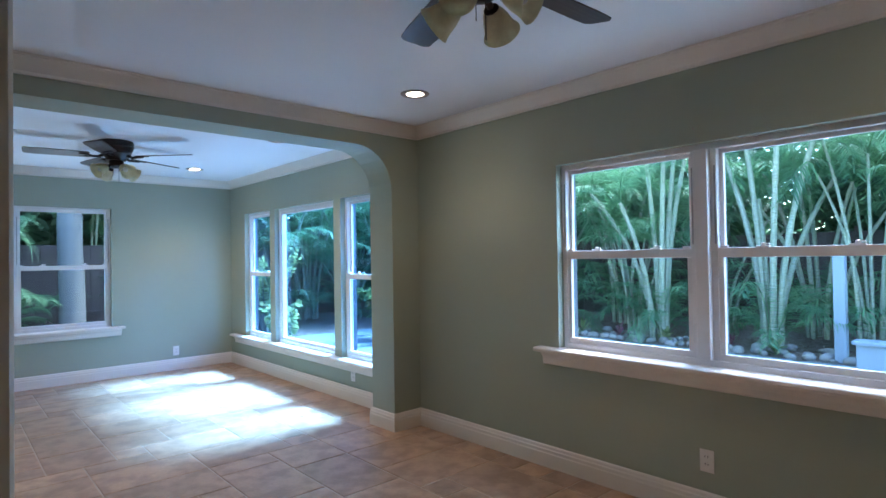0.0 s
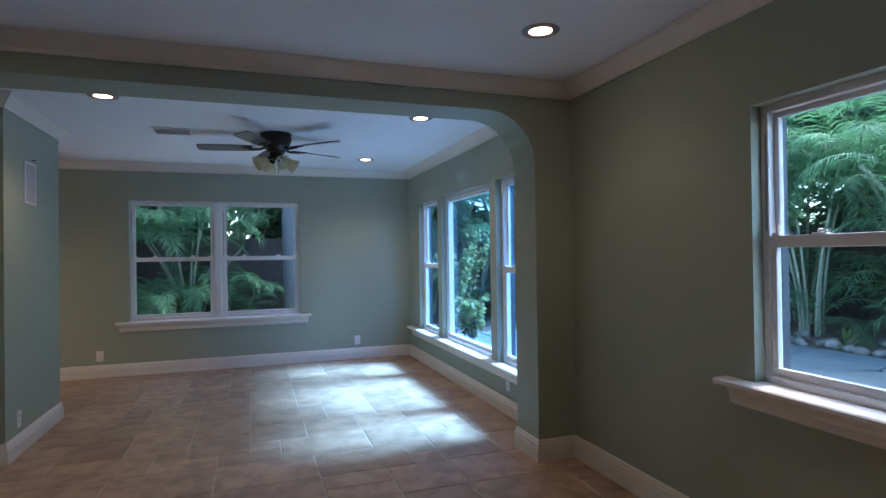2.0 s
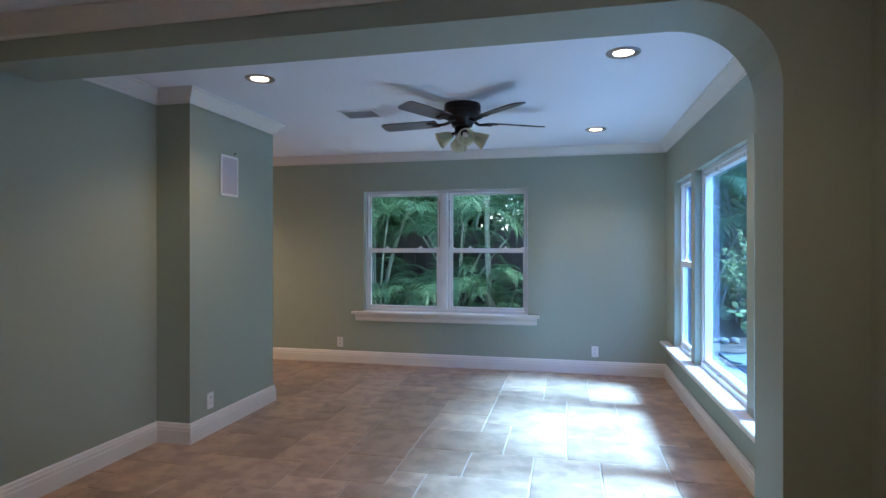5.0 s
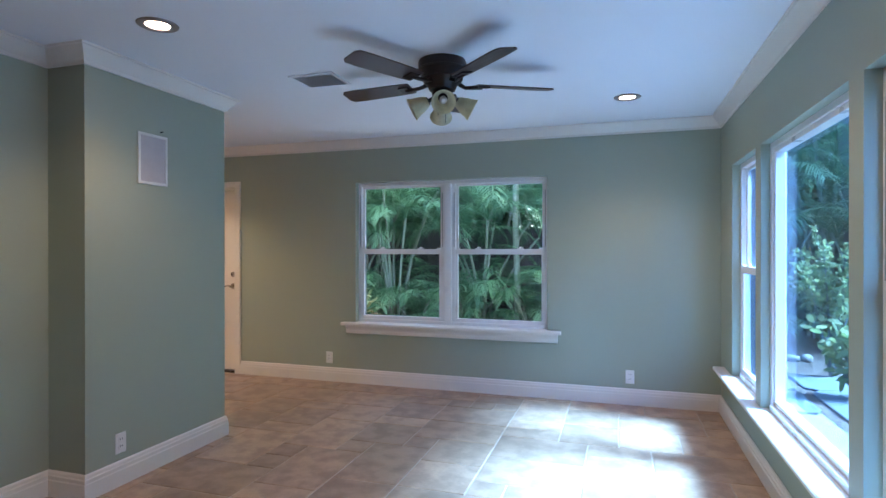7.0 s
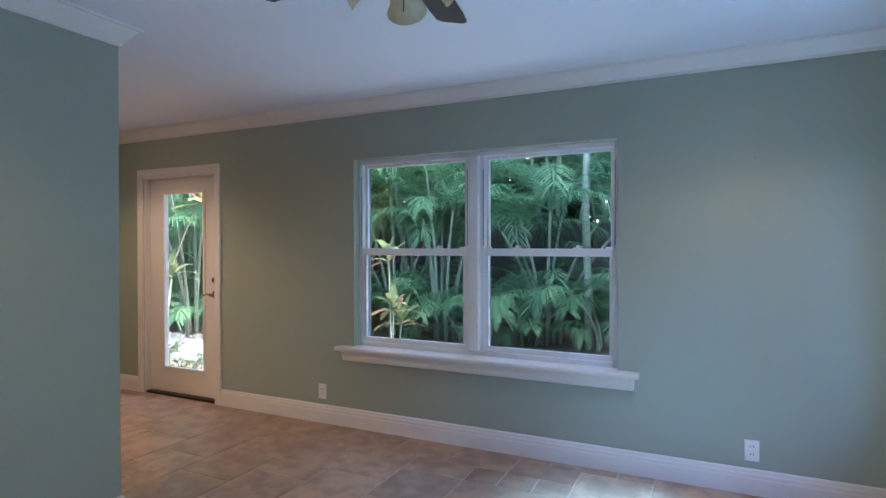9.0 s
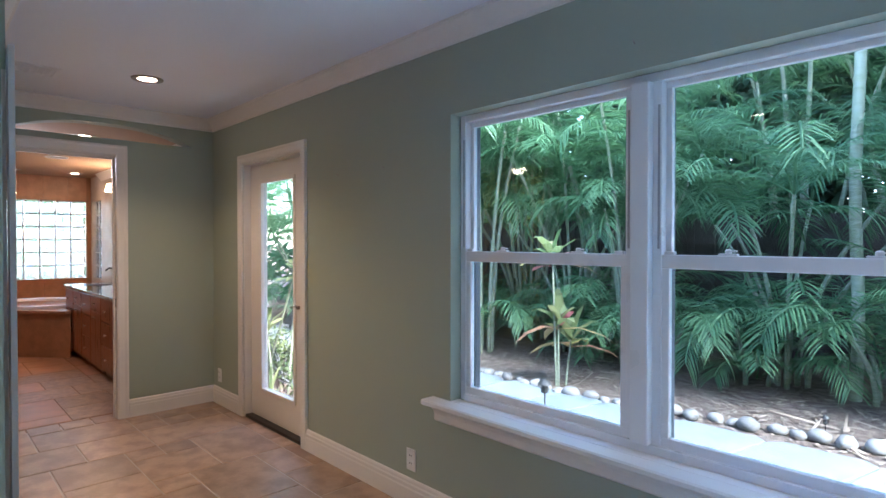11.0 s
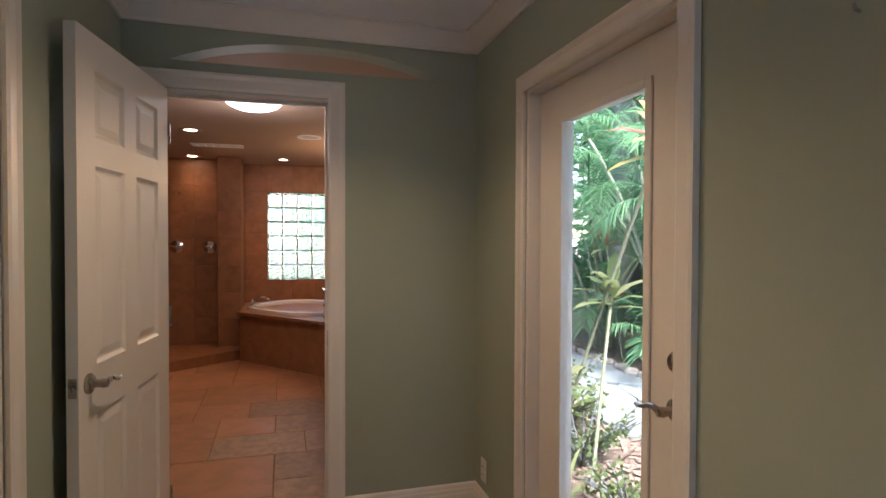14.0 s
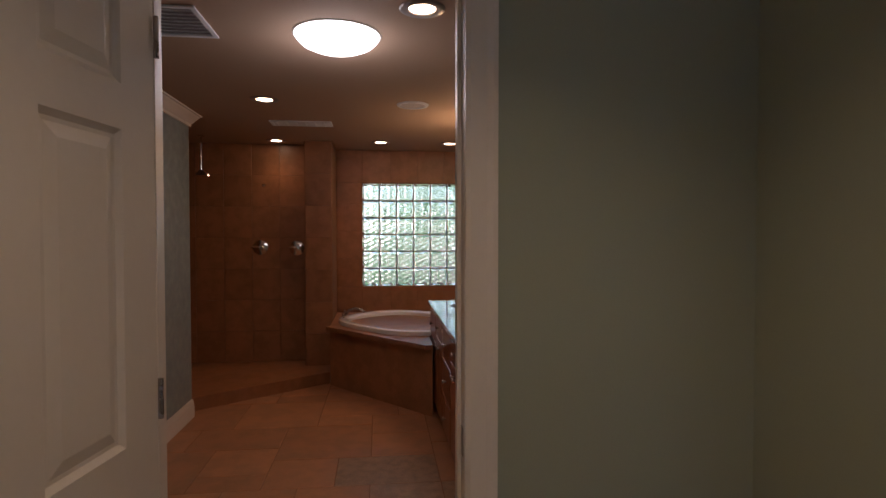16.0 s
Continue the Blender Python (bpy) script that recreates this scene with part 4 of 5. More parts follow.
part("ceiling_plate", lathe(bmesh.new(), [(0.03, BATH_H - 0.008), (0.03, BATH_H)], 16), CHROME, sh)
part("rose", lathe(bmesh.new(), [(0.02, 2.03), (0.035, 2.01), (0.085, 1.985), (0.09, 1.97), (0.0, 1.968)], 24, cap=False), CHROME, sh, smooth=True)
hk = thing("shower_outlet", pose(-7.45, 5.86, 1.93, 0, 0, 90), "small chrome wall outlet for a hand shower", "shower fitting")
part("boss", lathe(bmesh.new(), [(0.025, 0.0), (0.022, 0.01), (0.012, 0.03), (0.0, 0.032)], 14, Matrix.Rotation(radians(90), 4, "X"), cap=False), CHROME, hk, smooth=True)

# vanity: cherry cabinets under a dark granite top
VX0, VX1, VY = -6.25, -3.55, 7.47
for i in range(6):
    x = VX0 + 0.45 * i
    cab = thing("vanity_cabinet", pose(x, VY, 0), "cherry wood vanity cabinet with small metal knobs", "cabinet", "vanity cabinets")
    part("body", one_box(0.0, 0.45, 0.02, BATH_N - VY - 0.004, 0.09, 0.825), CHERRY, cab)
    part("toe_kick", one_box(0.0, 0.45, 0.07, BATH_N - VY - 0.004, 0.0, 0.09), CHERRY, cab)
    if i % 2 == 0:
        spans = [(0.10, 0.34), (0.35, 0.58), (0.59, 0.815)]
        for z0, z1 in spans:
            d = part("drawer", one_box(0.008, 0.442, -0.002, 0.019, z0, z1, bevel=0.004), CHERRY, cab)
            part("knob", lathe(bmesh.new(), [(0.006, 0.0), (0.006, 0.012), (0.014, 0.018), (0.012, 0.026), (0.0, 0.028)], 12, Matrix.Translation((0.225, -0.002, (z0 + z1) / 2)) @ Matrix.Rotation(radians(90), 4, "X"), cap=False), NICKEL, d, smooth=True)
    else:
        d = part("drawer", one_box(0.008, 0.442, -0.002, 0.019, 0.66, 0.815, bevel=0.004), CHERRY, cab)
        part("knob", lathe(bmesh.new(), [(0.006, 0.0), (0.006, 0.012), (0.014, 0.018), (0.012, 0.026), (0.0, 0.028)], 12, Matrix.Translation((0.225, -0.002, 0.74)) @ Matrix.Rotation(radians(90), 4, "X"), cap=False), NICKEL, d, smooth=True)
        for a, k in (((0.008, 0.223), 0.19), ((0.227, 0.442), 0.26)):
            d = part("door", one_box(a[0], a[1], -0.002, 0.019, 0.10, 0.65, bevel=0.004), CHERRY, cab)
            part("knob", lathe(bmesh.new(), [(0.006, 0.0), (0.006, 0.012), (0.014, 0.018), (0.012, 0.026), (0.0, 0.028)], 12, Matrix.Translation((k, -0.002, 0.6)) @ Matrix.Rotation(radians(90), 4, "X"), cap=False), NICKEL, d, smooth=True)
top = thing("countertop", pose(0, 0, 0), "dark green polished granite vanity top", "countertop")
part("slab", one_box(VX0 - 0.01, VX1 + 0.02, VY - 0.025, BATH_N - 0.004, 0.826, 0.86, bevel=0.004), GRANITE, top)
for x in (-5.85, -4.3):
    bs = thing("sink_basin", pose(x, 7.74, 0.861), "dark oval undermount sink in the granite top", "sink", "sinks")
    part("bowl", lathe(bmesh.new(), [(0.20, 0.0), (0.195, 0.002), (0.17, 0.0015), (0.0, 0.001)], 28, Matrix.Diagonal((1, 0.75, 1, 1)), cap=False), DARK, bs, smooth=True)
    fc = thing("sink_faucet", pose(x, 7.95, 0.861), "bronze high-arc sink faucet", "faucet", "sink faucets")
    part("spout", tube(bmesh.new(), [(0, 0, 0), (0, 0, 0.12), (0, -0.03, 0.19), (0, -0.09, 0.205), (0, -0.13, 0.17)], [0.018, 0.012, 0.011, 0.010, 0.010], 10), BRONZE, fc, smooth=True)
    for dx in (-0.1, 0.1):
        part("handle", lathe(bmesh.new(), [(0.02, 0.0), (0.012, 0.03), (0.02, 0.05), (0.0, 0.055)], 12, Matrix.Translation((dx, 0, 0))), BRONZE, fc, smooth=True)
mr = thing("wall_mirror", pose(-5.9, BATH_N, 1.47), "oval bronze-framed bathroom mirror", "mirror")
bm = bmesh.new()
pts = [(0.30 * math.cos(2 * math.pi * i / 40), -0.02, 0.42 * math.sin(2 * math.pi * i / 40)) for i in range(41)]
tube(bm, pts, 0.028, 8)
part("frame", bm, BRONZE, mr, "dark bronze oval frame", smooth=True)
part("mirror_glass", lathe(bmesh.new(), [(0.0, 0.012), (0.295, 0.012), (0.295, 0.002)], 40, Matrix.Diagonal((1, 1, 1.4, 1)) @ Matrix.Rotation(radians(90), 4, "X"), cap=False), MIRROR, mr)
sc = thing("vanity_sconce", pose(-5.95, BATH_N, 2.12), "bronze wall light with three lit amber glass shades", "wall light")
part("bar", tube(bmesh.new(), [(-0.3, -0.08, 0.03), (-0.1, -0.08, 0.05), (0.1, -0.08, 0.03), (0.3, -0.08, 0.05)], 0.01, 8), BRONZE, sc)
part("back_plate", one_box(-0.06, 0.06, -0.08, -0.001, 0.0, 0.08, bevel=0.01), BRONZE, sc)
for dx in (-0.28, 0.0, 0.28):
    part("shade", lathe(bmesh.new(), [(0.025, 0.03), (0.035, -0.02), (0.055, -0.08), (0.05, -0.08), (0.03, -0.02)], 16, Matrix.Translation((dx, -0.1, 0.0)), cap=False), SCONCE_ON, sc, "lit amber glass shade", smooth=True)
dm = thing("dome_light", pose(-4.2, 6.85, BATH_H), "large lit white dome ceiling light", "ceiling light")
part("dome", lathe(bmesh.new(), [(0.0, -0.075), (0.06, -0.073), (0.12, -0.062), (0.165, -0.042), (0.188, -0.02), (0.195, 0.0)], 36, cap=False), DOME_ON, dm, "glowing white glass dome", smooth=True)
part("rim", lathe(bmesh.new(), [(0.194, 0.0), (0.2, -0.006), (0.206, 0.0)], 36, cap=False), TRIM, dm)
lamp = new("lamp", bpy.data.lights.new("lamp", "POINT"))
lamp.data.energy, lamp.data.color, lamp.data.shadow_soft_size = 0.8, (0.95, 0.97, 1.0), 0.12
lamp.matrix_basis = pose(-4.27, 6.85, BATH_H - 0.26)
lamp = new("lamp", bpy.data.lights.new("lamp", "POINT"))
lamp.data.energy, lamp.data.color, lamp.data.shadow_soft_size = 1.4, (1.0, 0.74, 0.45), 0.1
lamp.matrix_basis = pose(-5.95, BATH_N - 0.26, 1.96)
sk = thing("ceiling_speaker", pose(-5.55, 7.28, BATH_H), "round white ceiling speaker", "speaker")
part("rim", lathe(bmesh.new(), [(0.085, -0.002), (0.09, -0.01), (0.11, -0.009), (0.115, 0.0)], 28, cap=False), CEIL, sk, smooth=True)
part("grille", lathe(bmesh.new(), [(0.0, -0.004), (0.085, -0.003)], 28, cap=False), FABRIC, sk)
vent("ceiling_vent", pose(-6.3, 6.4, BATH_H), 0.2, 0.5, "white slatted bathroom ceiling vent", 6, CEIL, CEIL)
vent("ceiling_vent", pose(-4.1, 6.12, BATH_H, 0, 0, 90), 0.36, 0.36, "square white bathroom exhaust grille", 8, CEIL, GREY_TRACK)
# lamp added out of view to light the yellow room
yl = thing("ceiling_lamp", pose(-1.75, 5.4, H), "small lit ceiling lamp added out of view in the yellow room", "ceiling light")
part("globe", lathe(bmesh.new(), [(0.0, -0.10), (0.08, -0.085), (0.12, -0.04), (0.125, 0.0)], 24, cap=False), LAMP_ON, yl, smooth=True)
lamp = new("lamp", bpy.data.lights.new("lamp", "POINT"))
lamp.data.energy, lamp.data.color, lamp.data.shadow_soft_size = 1.5, (1.0, 0.78, 0.5), 0.1
lamp.matrix_basis = pose(-1.75, 5.4, H - 0.22)
solid("baseboard", sweep(bmesh.new(), [(-2.80, HALL_S - 0.12), (-2.80, 4.5), (-0.81, 4.5)], BASE), TRIM, "white moulded wooden baseboard", "baseboard")

# ---- garden ----
MULCH = surface("brown bark mulch", (0.11, 0.075, 0.06), 0.95, var=0.5, scale=9, fine=70, bump=1.0, distance=0.03, alt=(0.22, 0.17, 0.14), alt_amount=0.8)
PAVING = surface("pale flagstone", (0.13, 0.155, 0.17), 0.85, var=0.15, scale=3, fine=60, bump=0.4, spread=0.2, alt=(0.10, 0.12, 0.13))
ROCK = surface("river stone", (0.17, 0.16, 0.15), 0.8, var=0.25, scale=8, fine=60, bump=0.3, spread=0.5)
FENCE = surface("weathered dark fence", (0.055, 0.042, 0.04), 0.85, var=0.3, scale=3, fine=50, bump=0.4, stretch=(8, 8, 1), spread=0.35)
STEM = surface("ringed palm stem", (0.17, 0.20, 0.13), 0.6, var=0.25, scale=8, fine=40, bump=0.3, spread=0.4, alt=(0.30, 0.32, 0.28), stretch=(1, 1, 4))
BARK = surface("grey palm trunk", (0.075, 0.085, 0.09), 0.8, var=0.25, scale=6, fine=40, bump=0.5, stretch=(1, 1, 5))
FROND = leafy("palm frond", (0.042, 0.142, 0.072), (0.135, 0.29, 0.14))
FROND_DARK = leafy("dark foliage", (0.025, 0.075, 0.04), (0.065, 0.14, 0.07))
TI_LEAF = leafy("pink and yellow leaf", (0.34, 0.11, 0.11), (0.34, 0.34, 0.13))
TI_GREEN = leafy("pale green leaf", (0.10, 0.18, 0.07), (0.26, 0.27, 0.13))
SHRUB = leafy("yellow green shrub leaf", (0.05, 0.10, 0.035), (0.11, 0.16, 0.06))
SHRUB_PALE = leafy("pale yellow green leaf", (0.13, 0.20, 0.08), (0.26, 0.31, 0.14))
PURPLE = leafy("purple bromeliad leaf", (0.13, 0.04, 0.07), (0.22, 0.10, 0.10))
G0 = -0.15
solid("ground", one_box(-90, 90, -90, 90, -0.6, G0), MULCH, "brown bark mulch covered garden ground", "ground")
rng = np.random.default_rng(4)


def mesh_from(name, verts, faces, material, smooth=False):
    me = bpy.data.meshes.new(name)
    me.from_pydata([tuple(v) for v in verts], [], faces)
    me.materials.append(material)
    if smooth:
        me.polygons.foreach_set("use_smooth", [True] * len(me.polygons))
    return me


def blade_into(V, F, base, along, side, length, width, droop):
    """One narrow leaf, folded along its middle and bent by its weight."""
    n = len(V)
    up = np.cross(side, along)
    for s, w in ((0.0, 0.25), (0.35, 1.0), (0.72, 0.75), (1.0, 0.0)):
        c = base + along * length * s + np.array([0, 0, -droop * length * s * s])
        if w == 0.0:
            V.append(c)
        else:
            V.append(c + side * width * w * 0.5 + up * width * 0.12)
            V.append(c - side * width * w * 0.5 + up * width * 0.12)
    F += [(n, n + 1, n + 3, n + 2), (n + 2, n + 3, n + 5, n + 4), (n + 4, n + 5, n + 6)]


def frond_into(V, F, base, azim, rise, length, leaf, pairs, rng):
    """An arching feather leaf: midrib with two rows of leaflets."""
    heading = np.array([math.cos(azim), math.sin(azim), 0.0])
    sideways = np.array([-heading[1], heading[0], 0.0])
    p, pitch, pts = np.array(base, float), rise, []
    steps = 14
    fall = rng.uniform(0.10, 0.17)
    for i in range(steps + 1):
        t = heading * math.cos(pitch) + np.array([0, 0, math.sin(pitch)])
        pts.append((p.copy(), t))
        p = p + t * length / steps
        pitch -= fall * (0.5 + i / steps)
    for a, b in zip(pts, pts[1:]):
        n = len(V)
        for q, r in ((a[0], 0.011), (b[0], 0.009)):
            V += [q + sideways * r, q - sideways * r, q + np.array([0, 0, r])]
        F += [(n, n + 1, n + 4, n + 3), (n + 1, n + 2, n + 5, n + 4), (n + 2, n, n + 3, n + 5)]
    for k in range(pairs):
        s = 0.16 + 0.84 * (k + 0.5) / pairs
        x = s * steps
        i = min(int(x), steps - 1)
        q = pts[i][0] + (pts[i + 1][0] - pts[i][0]) * (x - i)
        t = pts[i][1]
        up = np.cross(t, sideways)
        size = leaf * (0.55 + 0.45 * math.sin(math.pi * min(1.0, s * 1.05) ** 0.8)) * rng.uniform(0.95, 1.05)
        for sg in (-1, 1):
            d = t * (0.45 + 0.45 * s) + sideways * sg * rng.uniform(0.8, 0.9) + up * rng.uniform(0.12, 0.22)
            d = d / np.linalg.norm(d)
            w = np.cross(d, up)
            w = w / (np.linalg.norm(w) + 1e-9)
            blade_into(V, F, q, d, w, size, 0.0155, rng.uniform(0.25, 0.7))


def areca(seed, stems, tall, spread, per_stem=6, low=14, leaf=0.40, pairs=26, frond=1.35, thick=1.0):
    """A clump of slender ringed stems, each with its own tuft of feather leaves."""
    r = np.random.default_rng(seed)
    t = thing("areca_palm", pose(0, 0, G0), "clumping areca palm with slender ringed stems and feathery green fronds", "palm", "garden palms")
    V, F = [], []
    for k in range(stems):
        a = 2 * math.pi * (k + r.uniform(-0.3, 0.3)) / stems
        foot = np.array([math.cos(a), math.sin(a), 0]) * r.uniform(0.06, 0.22)
        lean = np.array([math.cos(a), math.sin(a), 0]) * spread * r.uniform(0.3, 1.0)
        h = tall * r.uniform(0.6, 1.1)
        pts, rad = [], []
        for i in range(15):
            s = i / 14
            pts.append(foot + lean * s * s + np.array([0, 0, h * s]))
            rad.append(thick * (0.027 - 0.010 * s) * (1.12 if i % 2 else 0.94))
        part("stem", tube(bmesh.new(), pts, rad, 7), STEM, t, smooth=True)
        for j in range(per_stem):
            az = a + 2 * math.pi * (j + r.uniform(-0.25, 0.25)) / per_stem
            frond_into(V, F, pts[-1], az, r.uniform(0.5, 1.35), frond * r.uniform(0.8, 1.15), leaf, pairs, r)
    for j in range(low):
        az = 2 * math.pi * (j + r.uniform(-0.3, 0.3)) / low
        frond_into(V, F, (0.1 * math.cos(az), 0.1 * math.sin(az), r.uniform(0.05, 0.5)), az, r.uniform(0.75, 1.35), frond * r.uniform(0.65, 1.1), leaf * 0.85, pairs, r)
    ob = new("fronds", mesh_from("fronds", V, F, FROND))
    ob.parent = t
    return t


PALMS = [areca(11, 7, 2.6, 0.9, low=9), areca(12, 7, 3.1, 0.8, low=9), areca(13, 7, 2.2, 0.9, low=12), areca(14, 7, 3.6, 0.7, low=8), areca(15, 6, 3.9, 1.2, thick=1.9)]
spots = []
# north bed: clumps set apart before the fence, taller growth behind it
spots += [(-2.35, 12.8, 1.0), (-1.35, 12.5, 0.95), (0.25, 12.9, 1.05), (-3.4, 13.2, 1.0)]
for x in (-9.6, -6.9, -5.6, -4.3, -3.2, 5.0, 6.4, 7.8, 9.2, 10.6):
    spots.append((x + rng.uniform(-0.3, 0.3), 12.0 + 0.09 * min(x, 4) + rng.uniform(-0.35, 0.35), rng.uniform(0.85, 1.05)))
for x in np.arange(-10.0, 12.5, 1.6):
    spots.append((x + rng.uniform(-0.3, 0.3), 15.3 + rng.uniform(-0.3, 0.3) if -1.6 < x < 5.5 else 13.6 + rng.uniform(-0.3, 0.2), rng.uniform(1.15, 1.5)))
# east bed
for i, y in enumerate(np.arange(-2.0, 12.5, 1.4)):
    if min(abs(y - 3.45), abs(y - 5.25)) > 0.5:
        spots.append((10.7 + rng.uniform(-0.3, 0.4), y + rng.uniform(-0.3, 0.3), rng.uniform(0.95, 1.15)))
for i, y in enumerate(np.arange(-3.0, 15.0, 2.0)):
    spots.append((12.0 + rng.uniform(-0.3, 0.4), y + rng.uniform(-0.3, 0.3), rng.uniform(1.25, 1.6)))
for k, (x, y, s) in enumerate(spots):
    m = pose(x, y, G0, 0, 0, float(rng.uniform(0, 360))) @ Matrix.Diagonal((s, s, s, 1))
    if k < 4:
        PALMS[k].matrix_basis = m
    else:
        c = copy_thing(PALMS[int(rng.integers(0, 4))], Matrix())
        c.matrix_basis = m
# young clumps with low arching fronds along the north bed
young = areca(16, 3, 0.9, 0.5, per_stem=4, low=11, leaf=0.42, frond=1.15)
young.matrix_basis = pose(1.15, 12.75, G0)
for x, y, turn, k in ((-0.85, 12.45, 70, 0.85), (-1.9, 12.55, 160, 0.8), (0.0, 12.65, 250, 0.9), (-4.7, 12.2, 30, 0.9), (-6.2, 12.3, 200, 0.9)):
    copy_thing(young, pose(x, y, G0, 0, 0, turn) @ Matrix.Diagonal((k, k, k, 1)))
# thick-stemmed clumps beyond the patio
PALMS[4].matrix_basis = pose(10.05, 3.45, G0, 0, 0, 20)
copy_thing(PALMS[4], pose(10.1, 5.25, G0, 0, 0, 150))


# dense far growth behind the beds
def foliage(name, lo, hi, count, size, material, label, holes=0.5):
    r = np.random.default_rng(len(name) + count)
    V, F = [], []
    while len(F) < count * 3:
        p = r.uniform(lo, hi)
        if noise.noise(Vector(p) * 0.55) < holes - 0.5 - 0.12 * (1 - p[2] / 8):
            continue
        d = r.normal(size=3)
        d[2] = abs(d[2]) * 0.3 - 0.4
        d /= np.linalg.norm(d)
        w = np.cross(d, r.normal(size=3))
        w /= np.linalg.norm(w)
        blade_into(V, F, p, d, w, size * r.uniform(0.6, 1.4), size * 0.22, 0.2)
    ob = new(name, mesh_from(name, V, F, material))
    return tagged(ob, label, "foliage", kind="stuff")


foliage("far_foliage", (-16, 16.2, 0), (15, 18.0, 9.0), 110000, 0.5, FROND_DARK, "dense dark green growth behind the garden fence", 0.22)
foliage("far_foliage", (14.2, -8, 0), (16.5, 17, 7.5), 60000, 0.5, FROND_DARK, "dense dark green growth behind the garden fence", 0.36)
foliage("far_foliage", (-13.5, 2.5, 0), (-11.5, 17, 4.5), 3500, 0.5, FROND, "loose green growth beside the house", 0.5)

# added trees: unseen crowns keep the sun off the first window and north bed
def shade_tree(x, y, k, seed, label, n=70):
    """k: size, 1 for a crown about 4 m wide and 8 m up."""
    t = thing("shade_tree", pose(x, y, G0), label, "tree", "shade trees")
    part("trunk", tube(bmesh.new(), [(0.6, 0.5, 0), (0.5, 0.4, 2.2), (0.2, 0.2, 4.6), (0, 0, 7.2)], [0.19, 0.15, 0.12, 0.06], 10), BARK, t, smooth=True)
    for q in range(6):
        a = q * 1.05
        part("limb", tube(bmesh.new(), [(0.25, 0.2, 4.4 + 0.3 * q), (0.8 * k * math.cos(a), 0.8 * k * math.sin(a), 5.6 + 0.25 * q), (1.6 * k * math.cos(a), 1.6 * k * math.sin(a), 6.8 + 0.25 * q)], [0.06, 0.045, 0.02], 7), BARK, t, smooth=True)
    r = np.random.default_rng(seed)
    V, F = [], []
    clumps = [r.normal(size=3) * (0.95 * k, 1.0 * k, 0.7) + (0, 0, 7.8) for _ in range(n)]
    for c in clumps:
        for _ in range(70):
            d = r.normal(size=3)
            d /= np.linalg.norm(d)
            w = np.cross(d, r.normal(size=3))
            w /= np.linalg.norm(w)
            blade_into(V, F, c + r.normal(size=3) * 0.32, d, w, 0.26, 0.11, 0.1)
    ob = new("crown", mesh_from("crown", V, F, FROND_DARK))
    ob.parent = t
shade_tree(9.2, 0.5, 1.0, 8, "tall leafy tree added out of view to shade the first window")
shade_tree(5.6, 12.6, 1.6, 9, "tall leafy tree with an unseen crown added to shade the north bed", 120)


# fences
def fence(m, length, label):
    t = thing("garden_fence", m, label, "fence")
    board = mesh_of("board", one_box(-0.008, 0.154, -0.010, 0.010, 0.02, 1.9, bevel=0.004), FENCE)
    for k in range(int(length / 0.146)):
        ob = new("board", board)
        ob.parent = t
        ob.matrix_basis = Matrix.Translation((k * 0.146, 0.024 * (k % 2), 0.0))
    for z in (0.4, 1.5):
        part("rail", one_box(0, length, -0.052, -0.0105, z, z + 0.09), FENCE, t)
    for k in range(int(length / 2.4) + 1):
        part("post", one_box(k * 2.4 - 0.045, k * 2.4 + 0.045, 0.078, 0.16, 0, 2.0), FENCE, t)
fence(pose(-12, 14.4, G0), 25, "dark weathered wooden board fence behind the palms")
fence(pose(13.3, 15, G0, 0, 0, -90), 22, "dark weathered wooden board fence behind the palms")


# flagstone paths beside the house
def flagstones(x0, x1, y0, y1, cell, seed, label, edge=None):
    t = thing("pavement", pose(0, 0, 0), label, "pavement", kind="structure")
    r = np.random.default_rng(seed)
    nx, ny = int((x1 - x0) / cell), int((y1 - y0) / cell)
    jit = r.uniform(-0.28, 0.28, size=(nx + 1, ny + 1, 2)) * cell
    def at(i, j):
        return np.array([x0 + (x1 - x0) * i / nx + jit[i, j, 0] * (0 < i < nx), y0 + (y1 - y0) * j / ny + jit[i, j, 1] * (0 < j < ny)])
    for i in range(nx):
        for j in range(ny):
            c = [at(i, j), at(i + 1, j), at(i + 1, j + 1), at(i, j + 1)]
            mid = sum(c) / 4
            q = []
            for a, b in zip(c, c[1:] + c[:1]):
                q += [a + (b - a) * 0.12, a + (b - a) * 0.88]
            q = [mid + (p - mid) * (1 - 0.018 / cell * 0.7) for p in q]
            z = G0 + 0.03 + r.uniform(-0.004, 0.004)
            lo = [(p[0], p[1], G0 - 0.01) for p in q]
            md = [(p[0], p[1], z - 0.006) for p in q]
            hi = [(*(mid + (p - mid) * 0.975), z) for p in q]
            n = len(q)
            F = [tuple(range(2 * n, 3 * n))]
            for k in range(n):
                F += [(k, (k + 1) % n, n + (k + 1) % n, n + k), (n + k, n + (k + 1) % n, 2 * n + (k + 1) % n, 2 * n + k)]
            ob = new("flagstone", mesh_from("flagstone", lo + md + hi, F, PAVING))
            ob.parent = t
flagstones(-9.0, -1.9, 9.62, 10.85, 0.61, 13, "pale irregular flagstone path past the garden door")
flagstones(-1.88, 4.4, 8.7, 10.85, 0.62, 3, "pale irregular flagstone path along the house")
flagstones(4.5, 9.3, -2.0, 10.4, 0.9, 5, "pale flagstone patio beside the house")


